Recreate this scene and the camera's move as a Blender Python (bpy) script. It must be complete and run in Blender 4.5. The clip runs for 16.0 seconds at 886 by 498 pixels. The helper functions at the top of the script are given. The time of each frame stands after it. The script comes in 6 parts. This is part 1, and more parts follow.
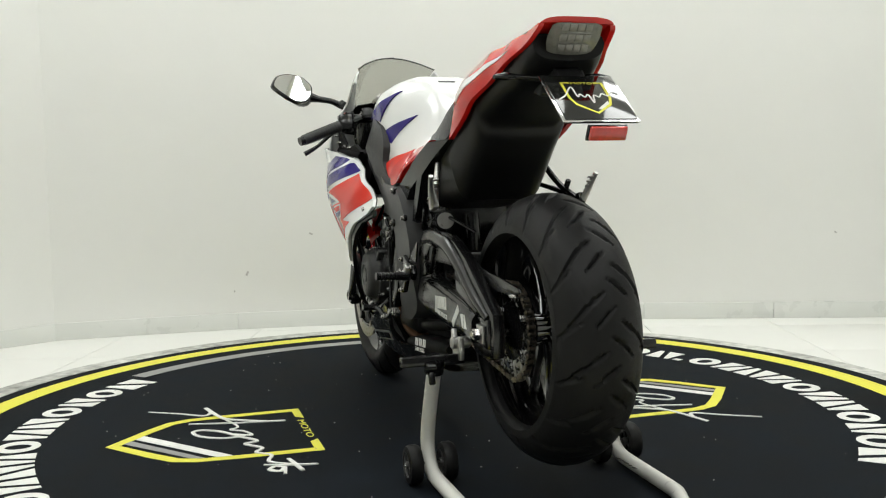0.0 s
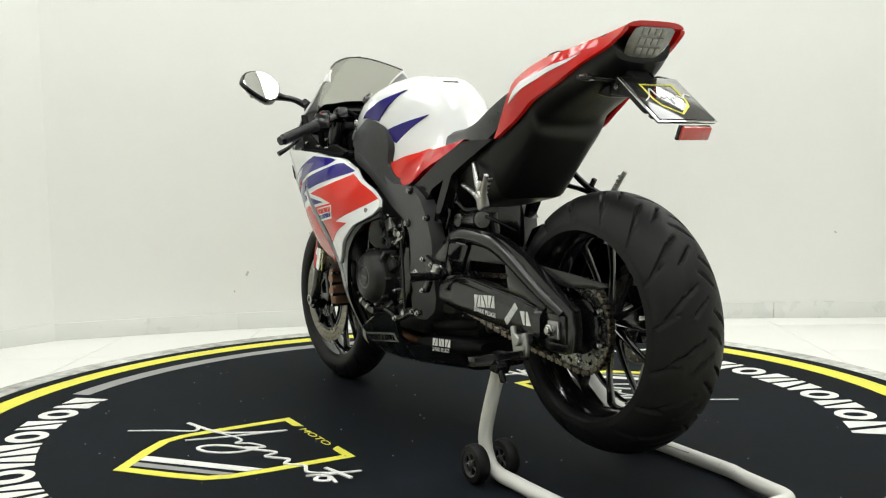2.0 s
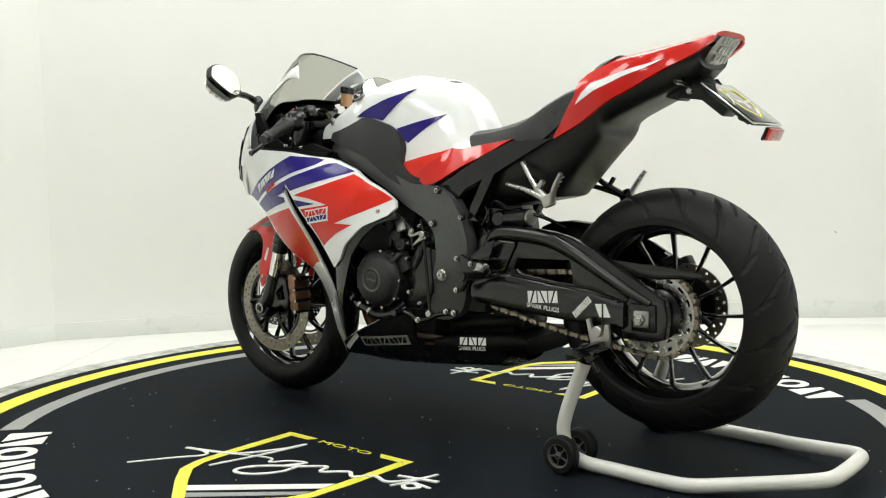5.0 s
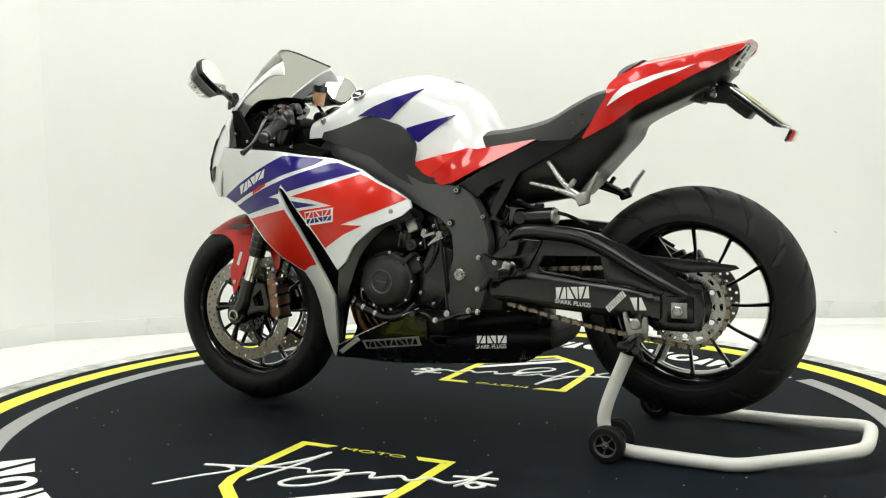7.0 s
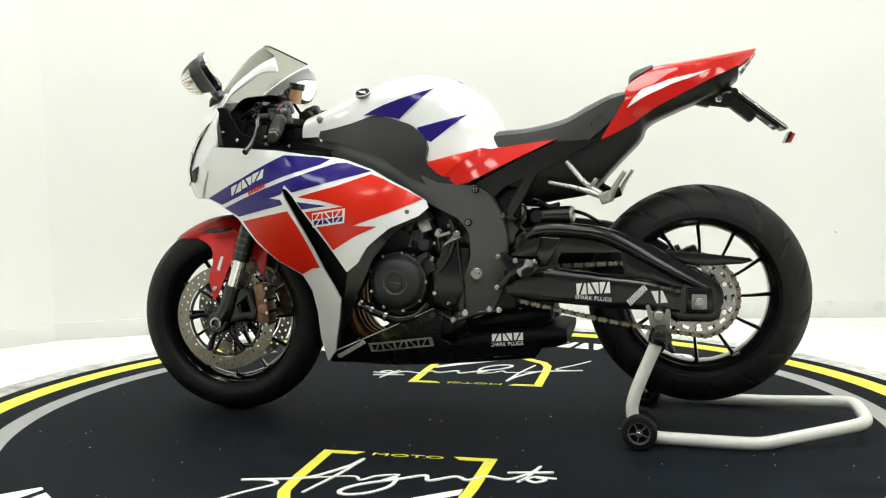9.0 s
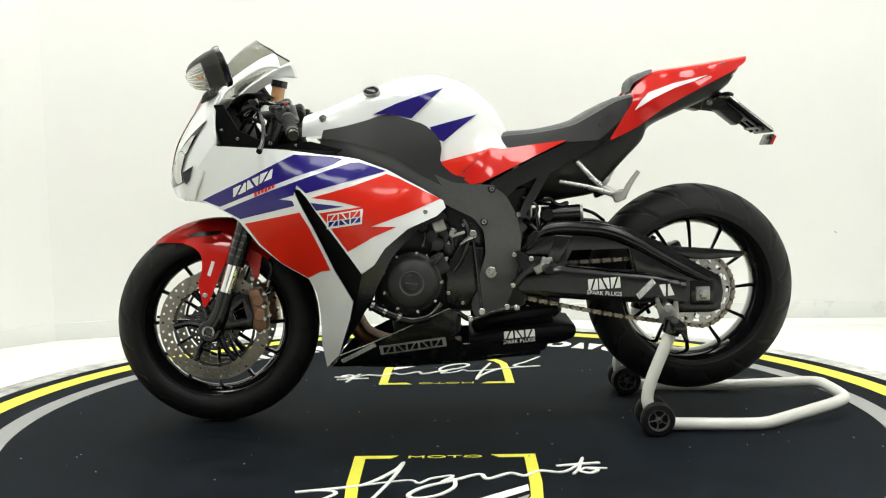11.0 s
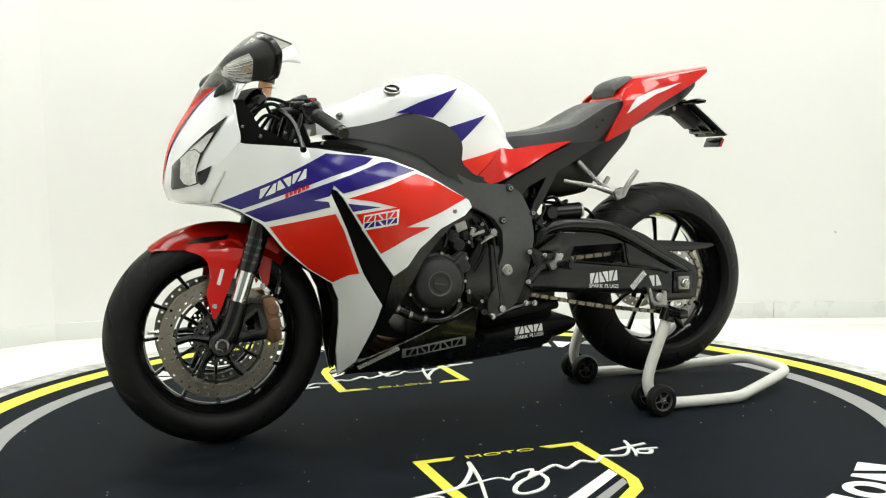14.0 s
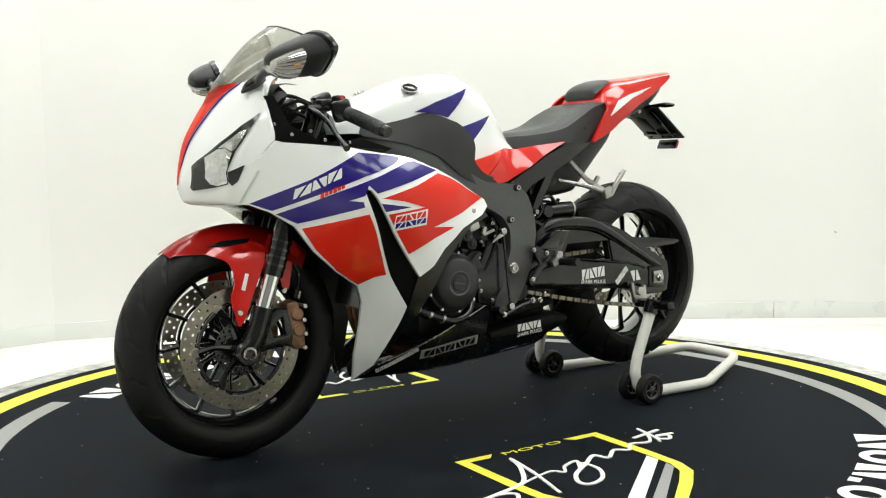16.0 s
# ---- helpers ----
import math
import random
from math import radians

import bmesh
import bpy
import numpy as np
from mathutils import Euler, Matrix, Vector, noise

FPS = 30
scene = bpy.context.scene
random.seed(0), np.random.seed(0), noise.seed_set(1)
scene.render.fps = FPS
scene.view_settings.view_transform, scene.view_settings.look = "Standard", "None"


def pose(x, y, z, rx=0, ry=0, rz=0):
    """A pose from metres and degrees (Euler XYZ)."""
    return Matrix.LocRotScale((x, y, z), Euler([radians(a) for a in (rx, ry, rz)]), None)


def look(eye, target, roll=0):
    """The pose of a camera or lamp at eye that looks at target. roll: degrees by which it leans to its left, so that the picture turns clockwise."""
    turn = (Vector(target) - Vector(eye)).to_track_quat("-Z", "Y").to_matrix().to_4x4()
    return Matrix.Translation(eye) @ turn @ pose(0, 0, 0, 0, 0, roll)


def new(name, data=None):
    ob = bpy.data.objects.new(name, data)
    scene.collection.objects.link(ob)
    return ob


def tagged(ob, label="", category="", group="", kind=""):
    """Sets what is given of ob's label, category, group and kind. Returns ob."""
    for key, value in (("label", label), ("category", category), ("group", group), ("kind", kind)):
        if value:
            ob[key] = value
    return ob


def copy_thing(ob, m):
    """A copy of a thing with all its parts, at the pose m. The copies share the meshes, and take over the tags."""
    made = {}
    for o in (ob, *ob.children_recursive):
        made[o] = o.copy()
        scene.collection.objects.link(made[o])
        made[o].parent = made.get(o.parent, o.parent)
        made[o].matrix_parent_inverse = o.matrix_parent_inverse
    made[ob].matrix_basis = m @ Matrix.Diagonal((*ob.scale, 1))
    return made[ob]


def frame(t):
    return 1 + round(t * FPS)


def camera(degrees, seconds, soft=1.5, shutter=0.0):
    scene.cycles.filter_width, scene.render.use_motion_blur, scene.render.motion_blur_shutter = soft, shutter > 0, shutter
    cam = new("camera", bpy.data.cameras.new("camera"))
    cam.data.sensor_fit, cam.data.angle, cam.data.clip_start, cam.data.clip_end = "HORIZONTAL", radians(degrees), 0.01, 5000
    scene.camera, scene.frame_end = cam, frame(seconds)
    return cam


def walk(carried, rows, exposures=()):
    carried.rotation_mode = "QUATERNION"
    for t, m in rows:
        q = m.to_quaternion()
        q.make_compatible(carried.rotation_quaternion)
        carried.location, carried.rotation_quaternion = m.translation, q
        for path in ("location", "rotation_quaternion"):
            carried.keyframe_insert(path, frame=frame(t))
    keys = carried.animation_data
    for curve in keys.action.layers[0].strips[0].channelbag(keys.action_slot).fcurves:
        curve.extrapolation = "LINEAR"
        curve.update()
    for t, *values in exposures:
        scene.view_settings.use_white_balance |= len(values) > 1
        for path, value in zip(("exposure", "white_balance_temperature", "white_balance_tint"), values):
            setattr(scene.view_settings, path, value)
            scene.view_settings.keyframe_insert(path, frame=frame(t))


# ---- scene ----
from mathutils.geometry import delaunay_2d_cdt

# camera on its tripod: a fixed view
cam = camera(49.15, 16.0, soft=1.15)
EYE = Vector((0.0, -2.881, 0.754))
VIEW = look(EYE, EYE + Vector((0.0, 0.99625, -0.08655)), -0.995)
walk(cam, [(0.0, VIEW), (16.0, VIEW)],
     exposures=[(0.0, -0.58), (1.0, -0.54), (2.0, -0.40), (3.5, -0.31), (7.0, -0.24), (9.0, -0.12), (16.0, -0.12)])

# indoor light: even white panels in the ceiling, a little grey air light
world = bpy.data.worlds.new("room_air")
scene.world = world
world.use_nodes = True
world.node_tree.nodes["Background"].inputs[0].default_value = (0.9, 0.95, 0.88, 1)
world.node_tree.nodes["Background"].inputs[1].default_value = 0.05

CEIL = 3.0
PANELS = [(-1.5, -2.6), (0.2, -2.6), (1.9, -2.6), (-1.5, -0.5), (0.2, -0.5), (1.9, -0.5), (-1.5, 1.0), (0.2, 1.0), (1.9, 1.0)]
for px_, py_ in PANELS:
    lamp = bpy.data.lights.new("panel_light", "AREA")
    lamp.shape, lamp.size, lamp.energy, lamp.color = "SQUARE", 0.9, 18.5 if py_ < -2 else 11.8, (0.972, 0.993, 0.965)
    lob = new("panel_light", lamp)
    lob.matrix_world = look((px_, py_, CEIL - 0.03), (px_, py_, 0.0))

# ---------------------------------------------------------------- materials
def mat(name, color, rough=0.5, metal=0.0, coat=0.0, grain=0.0, scale=40.0, bump=0.0, bscale=200.0, island=0.0, tint=None, rvar=0.08, spec=0.5):
    """Principled surface with two scales of variation in colour and gloss and a fine relief."""
    m = bpy.data.materials.new(name)
    m.use_nodes = True
    nt = m.node_tree
    b = nt.nodes["Principled BSDF"]
    b.inputs["Roughness"].default_value = rough
    b.inputs["Metallic"].default_value = metal
    b.inputs["Coat Weight"].default_value = coat
    b.inputs["Specular IOR Level"].default_value = spec
    b.inputs["Coat Roughness"].default_value = 0.04
    co = nt.nodes.new("ShaderNodeTexCoord")
    big, small = nt.nodes.new("ShaderNodeTexNoise"), nt.nodes.new("ShaderNodeTexNoise")
    big.inputs["Scale"].default_value, big.inputs["Detail"].default_value = scale * 0.12, 4
    small.inputs["Scale"].default_value, small.inputs["Detail"].default_value = scale, 6
    for n in (big, small):
        nt.links.new(co.outputs["Object"], n.inputs["Vector"])
    add = nt.nodes.new("ShaderNodeMath")
    add.operation = "ADD"
    nt.links.new(big.outputs["Fac"], add.inputs[0])
    nt.links.new(small.outputs["Fac"], add.inputs[1])
    ramp = nt.nodes.new("ShaderNodeMapRange")
    ramp.inputs[1].default_value, ramp.inputs[2].default_value = 0.6, 1.4
    nt.links.new(add.outputs[0], ramp.inputs[0])
    mix = nt.nodes.new("ShaderNodeMix")
    mix.data_type = "RGBA"
    lo = [max(0.0, c * (1 - grain)) for c in color]
    hi = [min(1.0, c * (1 + grain)) for c in (tint or color)]
    mix.inputs["A"].default_value, mix.inputs["B"].default_value = (*lo, 1), (*hi, 1)
    nt.links.new(ramp.outputs[0], mix.inputs["Factor"])
    nt.links.new(mix.outputs["Result"], b.inputs["Base Color"])
    rr = nt.nodes.new("ShaderNodeMapRange")
    rr.inputs[3].default_value, rr.inputs[4].default_value = max(0.02, rough - rvar), min(1.0, rough + rvar)
    nt.links.new(ramp.outputs[0], rr.inputs[0])
    nt.links.new(rr.outputs[0], b.inputs["Roughness"])
    if bump:
        bn, bp = nt.nodes.new("ShaderNodeTexNoise"), nt.nodes.new("ShaderNodeBump")
        bn.inputs["Scale"].default_value, bn.inputs["Detail"].default_value = bscale, 3
        nt.links.new(co.outputs["Object"], bn.inputs["Vector"])
        nt.links.new(bn.outputs["Fac"], bp.inputs["Height"])
        bp.inputs["Strength"].default_value, bp.inputs["Distance"].default_value = bump, 0.002
        nt.links.new(bp.outputs["Normal"], b.inputs["Normal"])
    return m


def glassy(name, color, rough=0.03, alpha=1.0, transmission=1.0, ior=1.45):
    m = bpy.data.materials.new(name)
    m.use_nodes = True
    b = m.node_tree.nodes["Principled BSDF"]
    b.inputs["Base Color"].default_value = (*color, 1)
    b.inputs["Roughness"].default_value = rough
    b.inputs["Transmission Weight"].default_value = transmission
    b.inputs["IOR"].default_value = ior
    b.inputs["Alpha"].default_value = alpha
    return m


def glow(name, color, strength):
    m = bpy.data.materials.new(name)
    m.use_nodes = True
    b = m.node_tree.nodes["Principled BSDF"]
    b.inputs["Emission Color"].default_value = (*color, 1)
    b.inputs["Emission Strength"].default_value = strength
    return m


WALL = mat("wall_paint", (0.80, 0.80, 0.765), 0.6, grain=0.012, scale=8, bump=0.12, bscale=60)
CONTRASTWALL = mat("contrast_wall", (0.20, 0.20, 0.20), 0.6, grain=0.05, scale=8, bump=0.12, bscale=60)
CEILING = mat("ceiling_paint", (0.82, 0.82, 0.80), 0.8, grain=0.02, scale=6)
TILE = mat("floor_tile", (0.80, 0.80, 0.76), 0.42, grain=0.015, scale=10, rvar=0.04)
GROUT = mat("grout", (0.50, 0.49, 0.46), 0.8, grain=0.1, scale=60)
SKIRT = mat("skirting_tile", (0.74, 0.75, 0.71), 0.3, grain=0.02, scale=12)
RIM = mat("turntable_rim", (0.50, 0.50, 0.465), 0.6, grain=0.75, scale=24, bump=0.4, bscale=120)
RUBBER_MAT = mat("mat_rubber", (0.0027, 0.0040, 0.0060), 0.72, grain=0.75, scale=9, bump=0.4, bscale=420, tint=(0.0064, 0.0088, 0.0122), spec=0.06)
MAT_YELLOW = mat("mat_yellow", (0.78, 0.74, 0.06), 0.55, grain=0.05, scale=60)
MAT_WHITE = mat("mat_white", (0.80, 0.80, 0.76), 0.55, grain=0.04, scale=60)
MAT_GREY = mat("mat_grey", (0.30, 0.30, 0.29), 0.55, grain=0.05, scale=60)
WHITE = mat("white_paint", (0.80, 0.81, 0.80), 0.22, coat=1.0, grain=0.008, scale=30, rvar=0.03)
RED = mat("red_paint", (0.56, 0.011, 0.007), 0.12, coat=0.5, spec=0.25, grain=0.03, scale=30, rvar=0.03)
ORANGE_RED = mat("red_graphic", (0.66, 0.020, 0.007), 0.25, coat=0.3, spec=0.2, grain=0.02, scale=30, rvar=0.03)
BLUE = mat("blue_graphic", (0.018, 0.010, 0.165), 0.2, coat=0.3, spec=0.2, grain=0.03, scale=30, rvar=0.03)
TYRE = mat("tyre_rubber", (0.0050, 0.0050, 0.0051), 0.52, spec=0.26, grain=0.25, scale=60, bump=0.25, bscale=700)
RIM_BLACK = mat("gloss_black", (0.005, 0.005, 0.0055), 0.10, coat=0.9, spec=0.5, grain=0.1, scale=40, rvar=0.04)
SATIN = mat("satin_black", (0.0050, 0.0050, 0.0054), 0.20, spec=0.5, grain=0.2, scale=60, bump=0.03, bscale=900)
UNDER = mat("matt_black_plastic", (0.006, 0.006, 0.0062), 0.36, spec=0.30, grain=0.2, scale=80, bump=0.05, bscale=900)
PLASTIC = mat("textured_black_plastic", (0.0130, 0.0130, 0.0135), 0.45, spec=0.45, grain=0.2, scale=80, bump=0.3, bscale=1400)
COCKPIT = mat("cockpit_black", (0.004, 0.004, 0.0042), 0.6, spec=0.12, grain=0.2, scale=60, bump=0.1, bscale=900)
BELLYBLK = mat("belly_black", (0.005, 0.005, 0.0055), 0.25, coat=0.3, spec=0.4, grain=0.15, scale=30)
FRAMEGREY = mat("frame_grey", (0.092, 0.093, 0.094), 0.42, metal=0.35, spec=0.45, grain=0.12, scale=80, bump=0.1, bscale=1600)
ENGINE = mat("engine_grey", (0.034, 0.034, 0.0345), 0.38, metal=0.3, spec=0.35, grain=0.2, scale=60, bump=0.25, bscale=900)
LEATHER = mat("seat_vinyl", (0.0085, 0.0085, 0.0085), 0.34, spec=0.5, grain=0.15, scale=60, bump=0.5, bscale=900)
STEEL = mat("steel", (0.38, 0.37, 0.355), 0.25, metal=1.0, grain=0.08, scale=90)
CHROME = mat("chrome", (0.80, 0.80, 0.80), 0.08, metal=1.0, grain=0.02, scale=60, rvar=0.02)
ALU = mat("cast_aluminium", (0.42, 0.415, 0.40), 0.32, metal=1.0, grain=0.1, scale=90, bump=0.2, bscale=700)
DISCSTEEL = mat("disc_steel", (0.25, 0.23, 0.195), 0.34, metal=1.0, grain=0.12, scale=160)
BRONZE = mat("caliper_bronze", (0.24, 0.135, 0.085), 0.42, metal=0.85, grain=0.12, scale=80)
CHAINMETAL = mat("chain_metal", (0.27, 0.235, 0.185), 0.30, metal=1.0, grain=0.25, scale=200)
COPPER = mat("exhaust_steel", (0.20, 0.105, 0.055), 0.42, metal=0.9, grain=0.45, scale=30)
STANDWHITE = mat("stand_white", (0.74, 0.73, 0.68), 0.32, coat=0.3, grain=0.04, scale=25)
STICKER = mat("white_sticker", (0.76, 0.76, 0.73), 0.45, grain=0.03, scale=60)
GREYSTICK = mat("grey_sticker", (0.36, 0.36, 0.35), 0.4, metal=0.4, grain=0.05, scale=60)
SCREENG = glassy("smoked_screen", (0.50, 0.50, 0.45), 0.02, alpha=0.80, ior=1.1)
SMOKEG = mat("smoked_lens", (0.15, 0.147, 0.13), 0.16, coat=1.0, grain=0.35, scale=70, bump=0.4, bscale=160)
REFLECT = mat("lamp_reflector", (0.62, 0.62, 0.61), 0.10, metal=1.0, grain=0.3, scale=90, bump=0.3, bscale=150)
INDLENS = mat("indicator_clear", (0.52, 0.52, 0.50), 0.15, metal=0.3, coat=1.0, grain=0.5, scale=140, bump=0.8, bscale=180)
CHAINDARK = mat("chain_dark", (0.06, 0.053, 0.044), 0.35, metal=0.8, grain=0.25, scale=200)
HLDARK = mat("headlight_dark", (0.020, 0.020, 0.018), 0.12, spec=0.3, coat=0.2, grain=0.2, scale=40)
MIRROR = mat("mirror_glass", (0.92, 0.93, 0.92), 0.02, metal=1.0, rvar=0.0)
REDLENS = mat("red_reflector", (0.55, 0.020, 0.010), 0.18, coat=1.0, grain=0.2, scale=120, bump=0.4, bscale=500)
AMBER = mat("brake_fluid_pot", (0.52, 0.27, 0.12), 0.25, coat=0.6, grain=0.08, scale=50)
CELL = mat("lamp_cell", (0.17, 0.165, 0.14), 0.14, coat=1.0, grain=0.25, scale=120, bump=0.5, bscale=300)
HUBGREY = mat("hub_grey", (0.085, 0.085, 0.085), 0.4, grain=0.1, scale=60)
REDBTN = mat("red_switch", (0.55, 0.02, 0.02), 0.35, grain=0.05)
PANELGLOW = glow("lit_panel", (0.972, 0.993, 0.965), 4.2)


# ---------------------------------------------------------------- geometry
def part(name, bm, material, parent=None, label="", sharp=38, kind=""):
    me = bpy.data.meshes.new(name)
    bmesh.ops.recalc_face_normals(bm, faces=bm.faces)
    bm.normal_update()
    for f in bm.faces:
        f.smooth = abs(f.normal.y) < 0.9996
    bm.to_mesh(me)
    bm.free()
    me.set_sharp_from_angle(angle=radians(sharp))
    me.materials.append(material)
    ob = new(name, me)
    if parent:
        ob.parent = parent
    return tagged(ob, label, kind=kind)


def again(ob, m, parent=None):
    """Another object on the same mesh."""
    o = bpy.data.objects.new(ob.name.split(".")[0], ob.data)
    scene.collection.objects.link(o)
    o.parent, o.matrix_basis = parent or ob.parent, m
    if "label" in ob:
        o["label"] = ob["label"]
    return o


def centre(x):
    """The bike stands a hair askew on the turntable: its middle plane at x."""
    return -0.004 + 0.029 * x


def flip(bm):
    """The same shape mirrored to the other side of the bike."""
    b2 = bm.copy()
    for v in b2.verts:
        v.co.y = 2 * centre(v.co.x) - v.co.y
    return b2


def both(name, bm, material, parent, label=""):
    b2 = flip(bm)
    return part(name, bm, material, parent, label), part(name, b2, material, parent, label)


def catmull(pts, n):
    """n points along a smooth curve through pts."""
    P = [Vector(p) for p in pts]
    P = [2 * P[0] - P[1]] + P + [2 * P[-1] - P[-2]]
    out, k = [], len(P) - 3
    for i in range(n):
        u = i / (n - 1) * k
        j = min(int(u), k - 1)
        s = u - j
        a, b, c, d = P[j:j + 4]
        out.append(0.5 * (2 * b + (c - a) * s + (2 * a - 5 * b + 4 * c - d) * s * s + (3 * b - a - 3 * c + d) * s ** 3))
    return out


def tps(ctrl, soft=2e-4):
    """A smooth side distance y(x, z) through a few known places."""
    c = np.array(ctrl, float)
    X, n = c[:, :2], len(c)

    def kern(a):
        d = np.hypot(a[:, None, 0] - X[None, :, 0], a[:, None, 1] - X[None, :, 1])
        return np.where(d > 0, d * d * np.log(np.maximum(d, 1e-9)), 0)
    A = np.zeros((n + 3, n + 3))
    A[:n, :n], A[:n, n], A[:n, n + 1:], A[n, :n], A[n + 1:, :n] = kern(X) + np.eye(n) * soft, 1, X, 1, X.T
    w = np.linalg.solve(A, np.append(c[:, 2], [0, 0, 0]))
    return lambda x, z: float((kern(np.array([[x, z]])) @ w[:n])[0] + w[n] + w[n + 1] * x + w[n + 2] * z)


def inside(p, poly):
    hit, j = False, len(poly) - 1
    for i in range(len(poly)):
        (x1, y1), (x2, y2) = poly[i], poly[j]
        if (y1 > p[1]) != (y2 > p[1]) and p[0] < (x2 - x1) * (p[1] - y1) / (y2 - y1) + x1:
            hit = not hit
        j = i
    return hit


def dense(poly, step):
    out = []
    for i, a in enumerate(poly):
        b = poly[(i + 1) % len(poly)]
        n = max(1, int(math.hypot(b[0] - a[0], b[1] - a[1]) / step))
        out += [(a[0] + (b[0] - a[0]) * k / n, a[1] + (b[1] - a[1]) * k / n) for k in range(n)]
    return out


def soften(poly, rounds=1):
    """Corner cutting: rounds the corners of an outline."""
    for _ in range(rounds):
        out = []
        for i, a in enumerate(poly):
            b = poly[(i + 1) % len(poly)]
            L = math.hypot(b[0] - a[0], b[1] - a[1])
            k = min(0.25, 0.008 / max(L, 1e-6))
            out += [(a[0] + (b[0] - a[0]) * k, a[1] + (b[1] - a[1]) * k), (b[0] + (a[0] - b[0]) * k, b[1] + (a[1] - b[1]) * k)]
        poly = out
    return poly


def fill(outer, holes=(), step=0.02, grid=True):
    """Triangles that fill an outline, less its holes."""
    loops = [dense(outer, step)] + [list(h) for h in holes]
    pts, edges = [], []
    for L in loops:
        s = len(pts)
        pts += L
        edges += [(s + i, s + (i + 1) % len(L)) for i in range(len(L))]
    if grid:
        xs, ys = [p[0] for p in outer], [p[1] for p in outer]
        gx, gy = np.arange(min(xs), max(xs), step), np.arange(min(ys), max(ys), step)
        near = np.array(pts)
        for a in gx:
            for b in gy:
                if inside((a, b), loops[0]) and np.min(np.hypot(near[:, 0] - a, near[:, 1] - b)) > step * 0.5:
                    pts.append((a, b))
    v, _, f, *_ = delaunay_2d_cdt([Vector(p) for p in pts], edges, [], 0, 1e-7)
    tris = []
    for t in f:
        c = (sum(v[i][0] for i in t) / 3, sum(v[i][1] for i in t) / 3)
        if inside(c, loops[0]) and not any(inside(c, h) for h in loops[1:]):
            tris.append(t)
    return [(p[0], p[1]) for p in v], tris


def shell(outer, yfun, thick, step=0.018, holes=(), off=0.0, grid=True):
    """A curved panel: an outline in (x, z), with its outer face at y = yfun(x, z) and a thickness inward."""
    f = yfun if callable(yfun) else (lambda x, z: yfun)
    v, tris = fill(outer, holes, step, grid)
    bm = bmesh.new()
    ys = [f(x, z) + off for x, z in v]
    A = [bm.verts.new((x, y, z)) for (x, z), y in zip(v, ys)]
    B = [bm.verts.new((x, y - thick, z)) for (x, z), y in zip(v, ys)]
    count = {}
    for t in tris:
        bm.faces.new([A[i] for i in t])
        bm.faces.new([B[i] for i in reversed(t)])
        for i in range(3):
            e = (t[i], t[(i + 1) % 3])
            count[e] = count.get(e, 0) + 1
    for (a, b) in list(count):
        if (b, a) not in count:
            bm.faces.new((A[b], A[a], B[a], B[b]))
    bmesh.ops.delete(bm, geom=[x for x in bm.verts if not x.link_faces], context="VERTS")
    return bm


def plate(outer, y0, y1, holes=(), bevel=0.004, step=0.03):
    """A thick cut-out between y0 and y1 with eased edges."""
    bm = shell(outer, max(y0, y1), abs(y1 - y0), step, holes, grid=False)
    if bevel:
        bmesh.ops.dissolve_limit(bm, angle_limit=0.01, verts=bm.verts, edges=bm.edges)
        bmesh.ops.recalc_face_normals(bm, faces=bm.faces)
        es = [e for e in bm.edges if len(e.link_faces) == 2 and e.calc_face_angle() > 1.2]
        bmesh.ops.bevel(bm, geom=es, offset=bevel, segments=2, profile=0.5, affect="EDGES", clamp_overlap=True)
        bmesh.ops.triangulate(bm, faces=[f for f in bm.faces if len(f.verts) > 4])
    return bm


def grid_faces(bm, rows, close_u=False, close_v=False):
    V = [[bm.verts.new(p) for p in r] for r in rows]
    n, m = len(V), len(V[0])
    for i in range(n if close_u else n - 1):
        for j in range(m if close_v else m - 1):
            q = [V[i][j], V[(i + 1) % n][j], V[(i + 1) % n][(j + 1) % m], V[i][(j + 1) % m]]
            bm.faces.new(q)
    return V


def loft(sections, nu=40, nv=20, mirror=True, caps=True):
    """A smooth body through half sections, from the middle line outward; mirrored to the other side."""
    half = [catmull(s, nv) for s in sections]
    cols = [catmull([h[j] for h in half], nu) for j in range(nv)]
    rows = [[cols[j][i] for j in range(nv)] for i in range(nu)]
    if mirror:
        for r in rows:
            for p in r:
                p.y += centre(p.x) * max(0.0, 1 - p.y / 0.05)
        rows = [[Vector((p.x, 2 * centre(p.x) - p.y, p.z)) for p in reversed(r[1:])] + r for r in rows]
    bm = bmesh.new()
    V = grid_faces(bm, rows)
    if caps:
        for r in (V[0], V[-1]):
            bm.faces.new(r)
        k = len(V[0]) - 1
        for i in range(len(V) - 1):
            bm.faces.new((V[i][0], V[i][k], V[i + 1][k], V[i + 1][0]))
        bmesh.ops.triangulate(bm, faces=[f for f in bm.faces if len(f.verts) > 4])
    bmesh.ops.remove_doubles(bm, verts=bm.verts, dist=1e-5)
    return bm


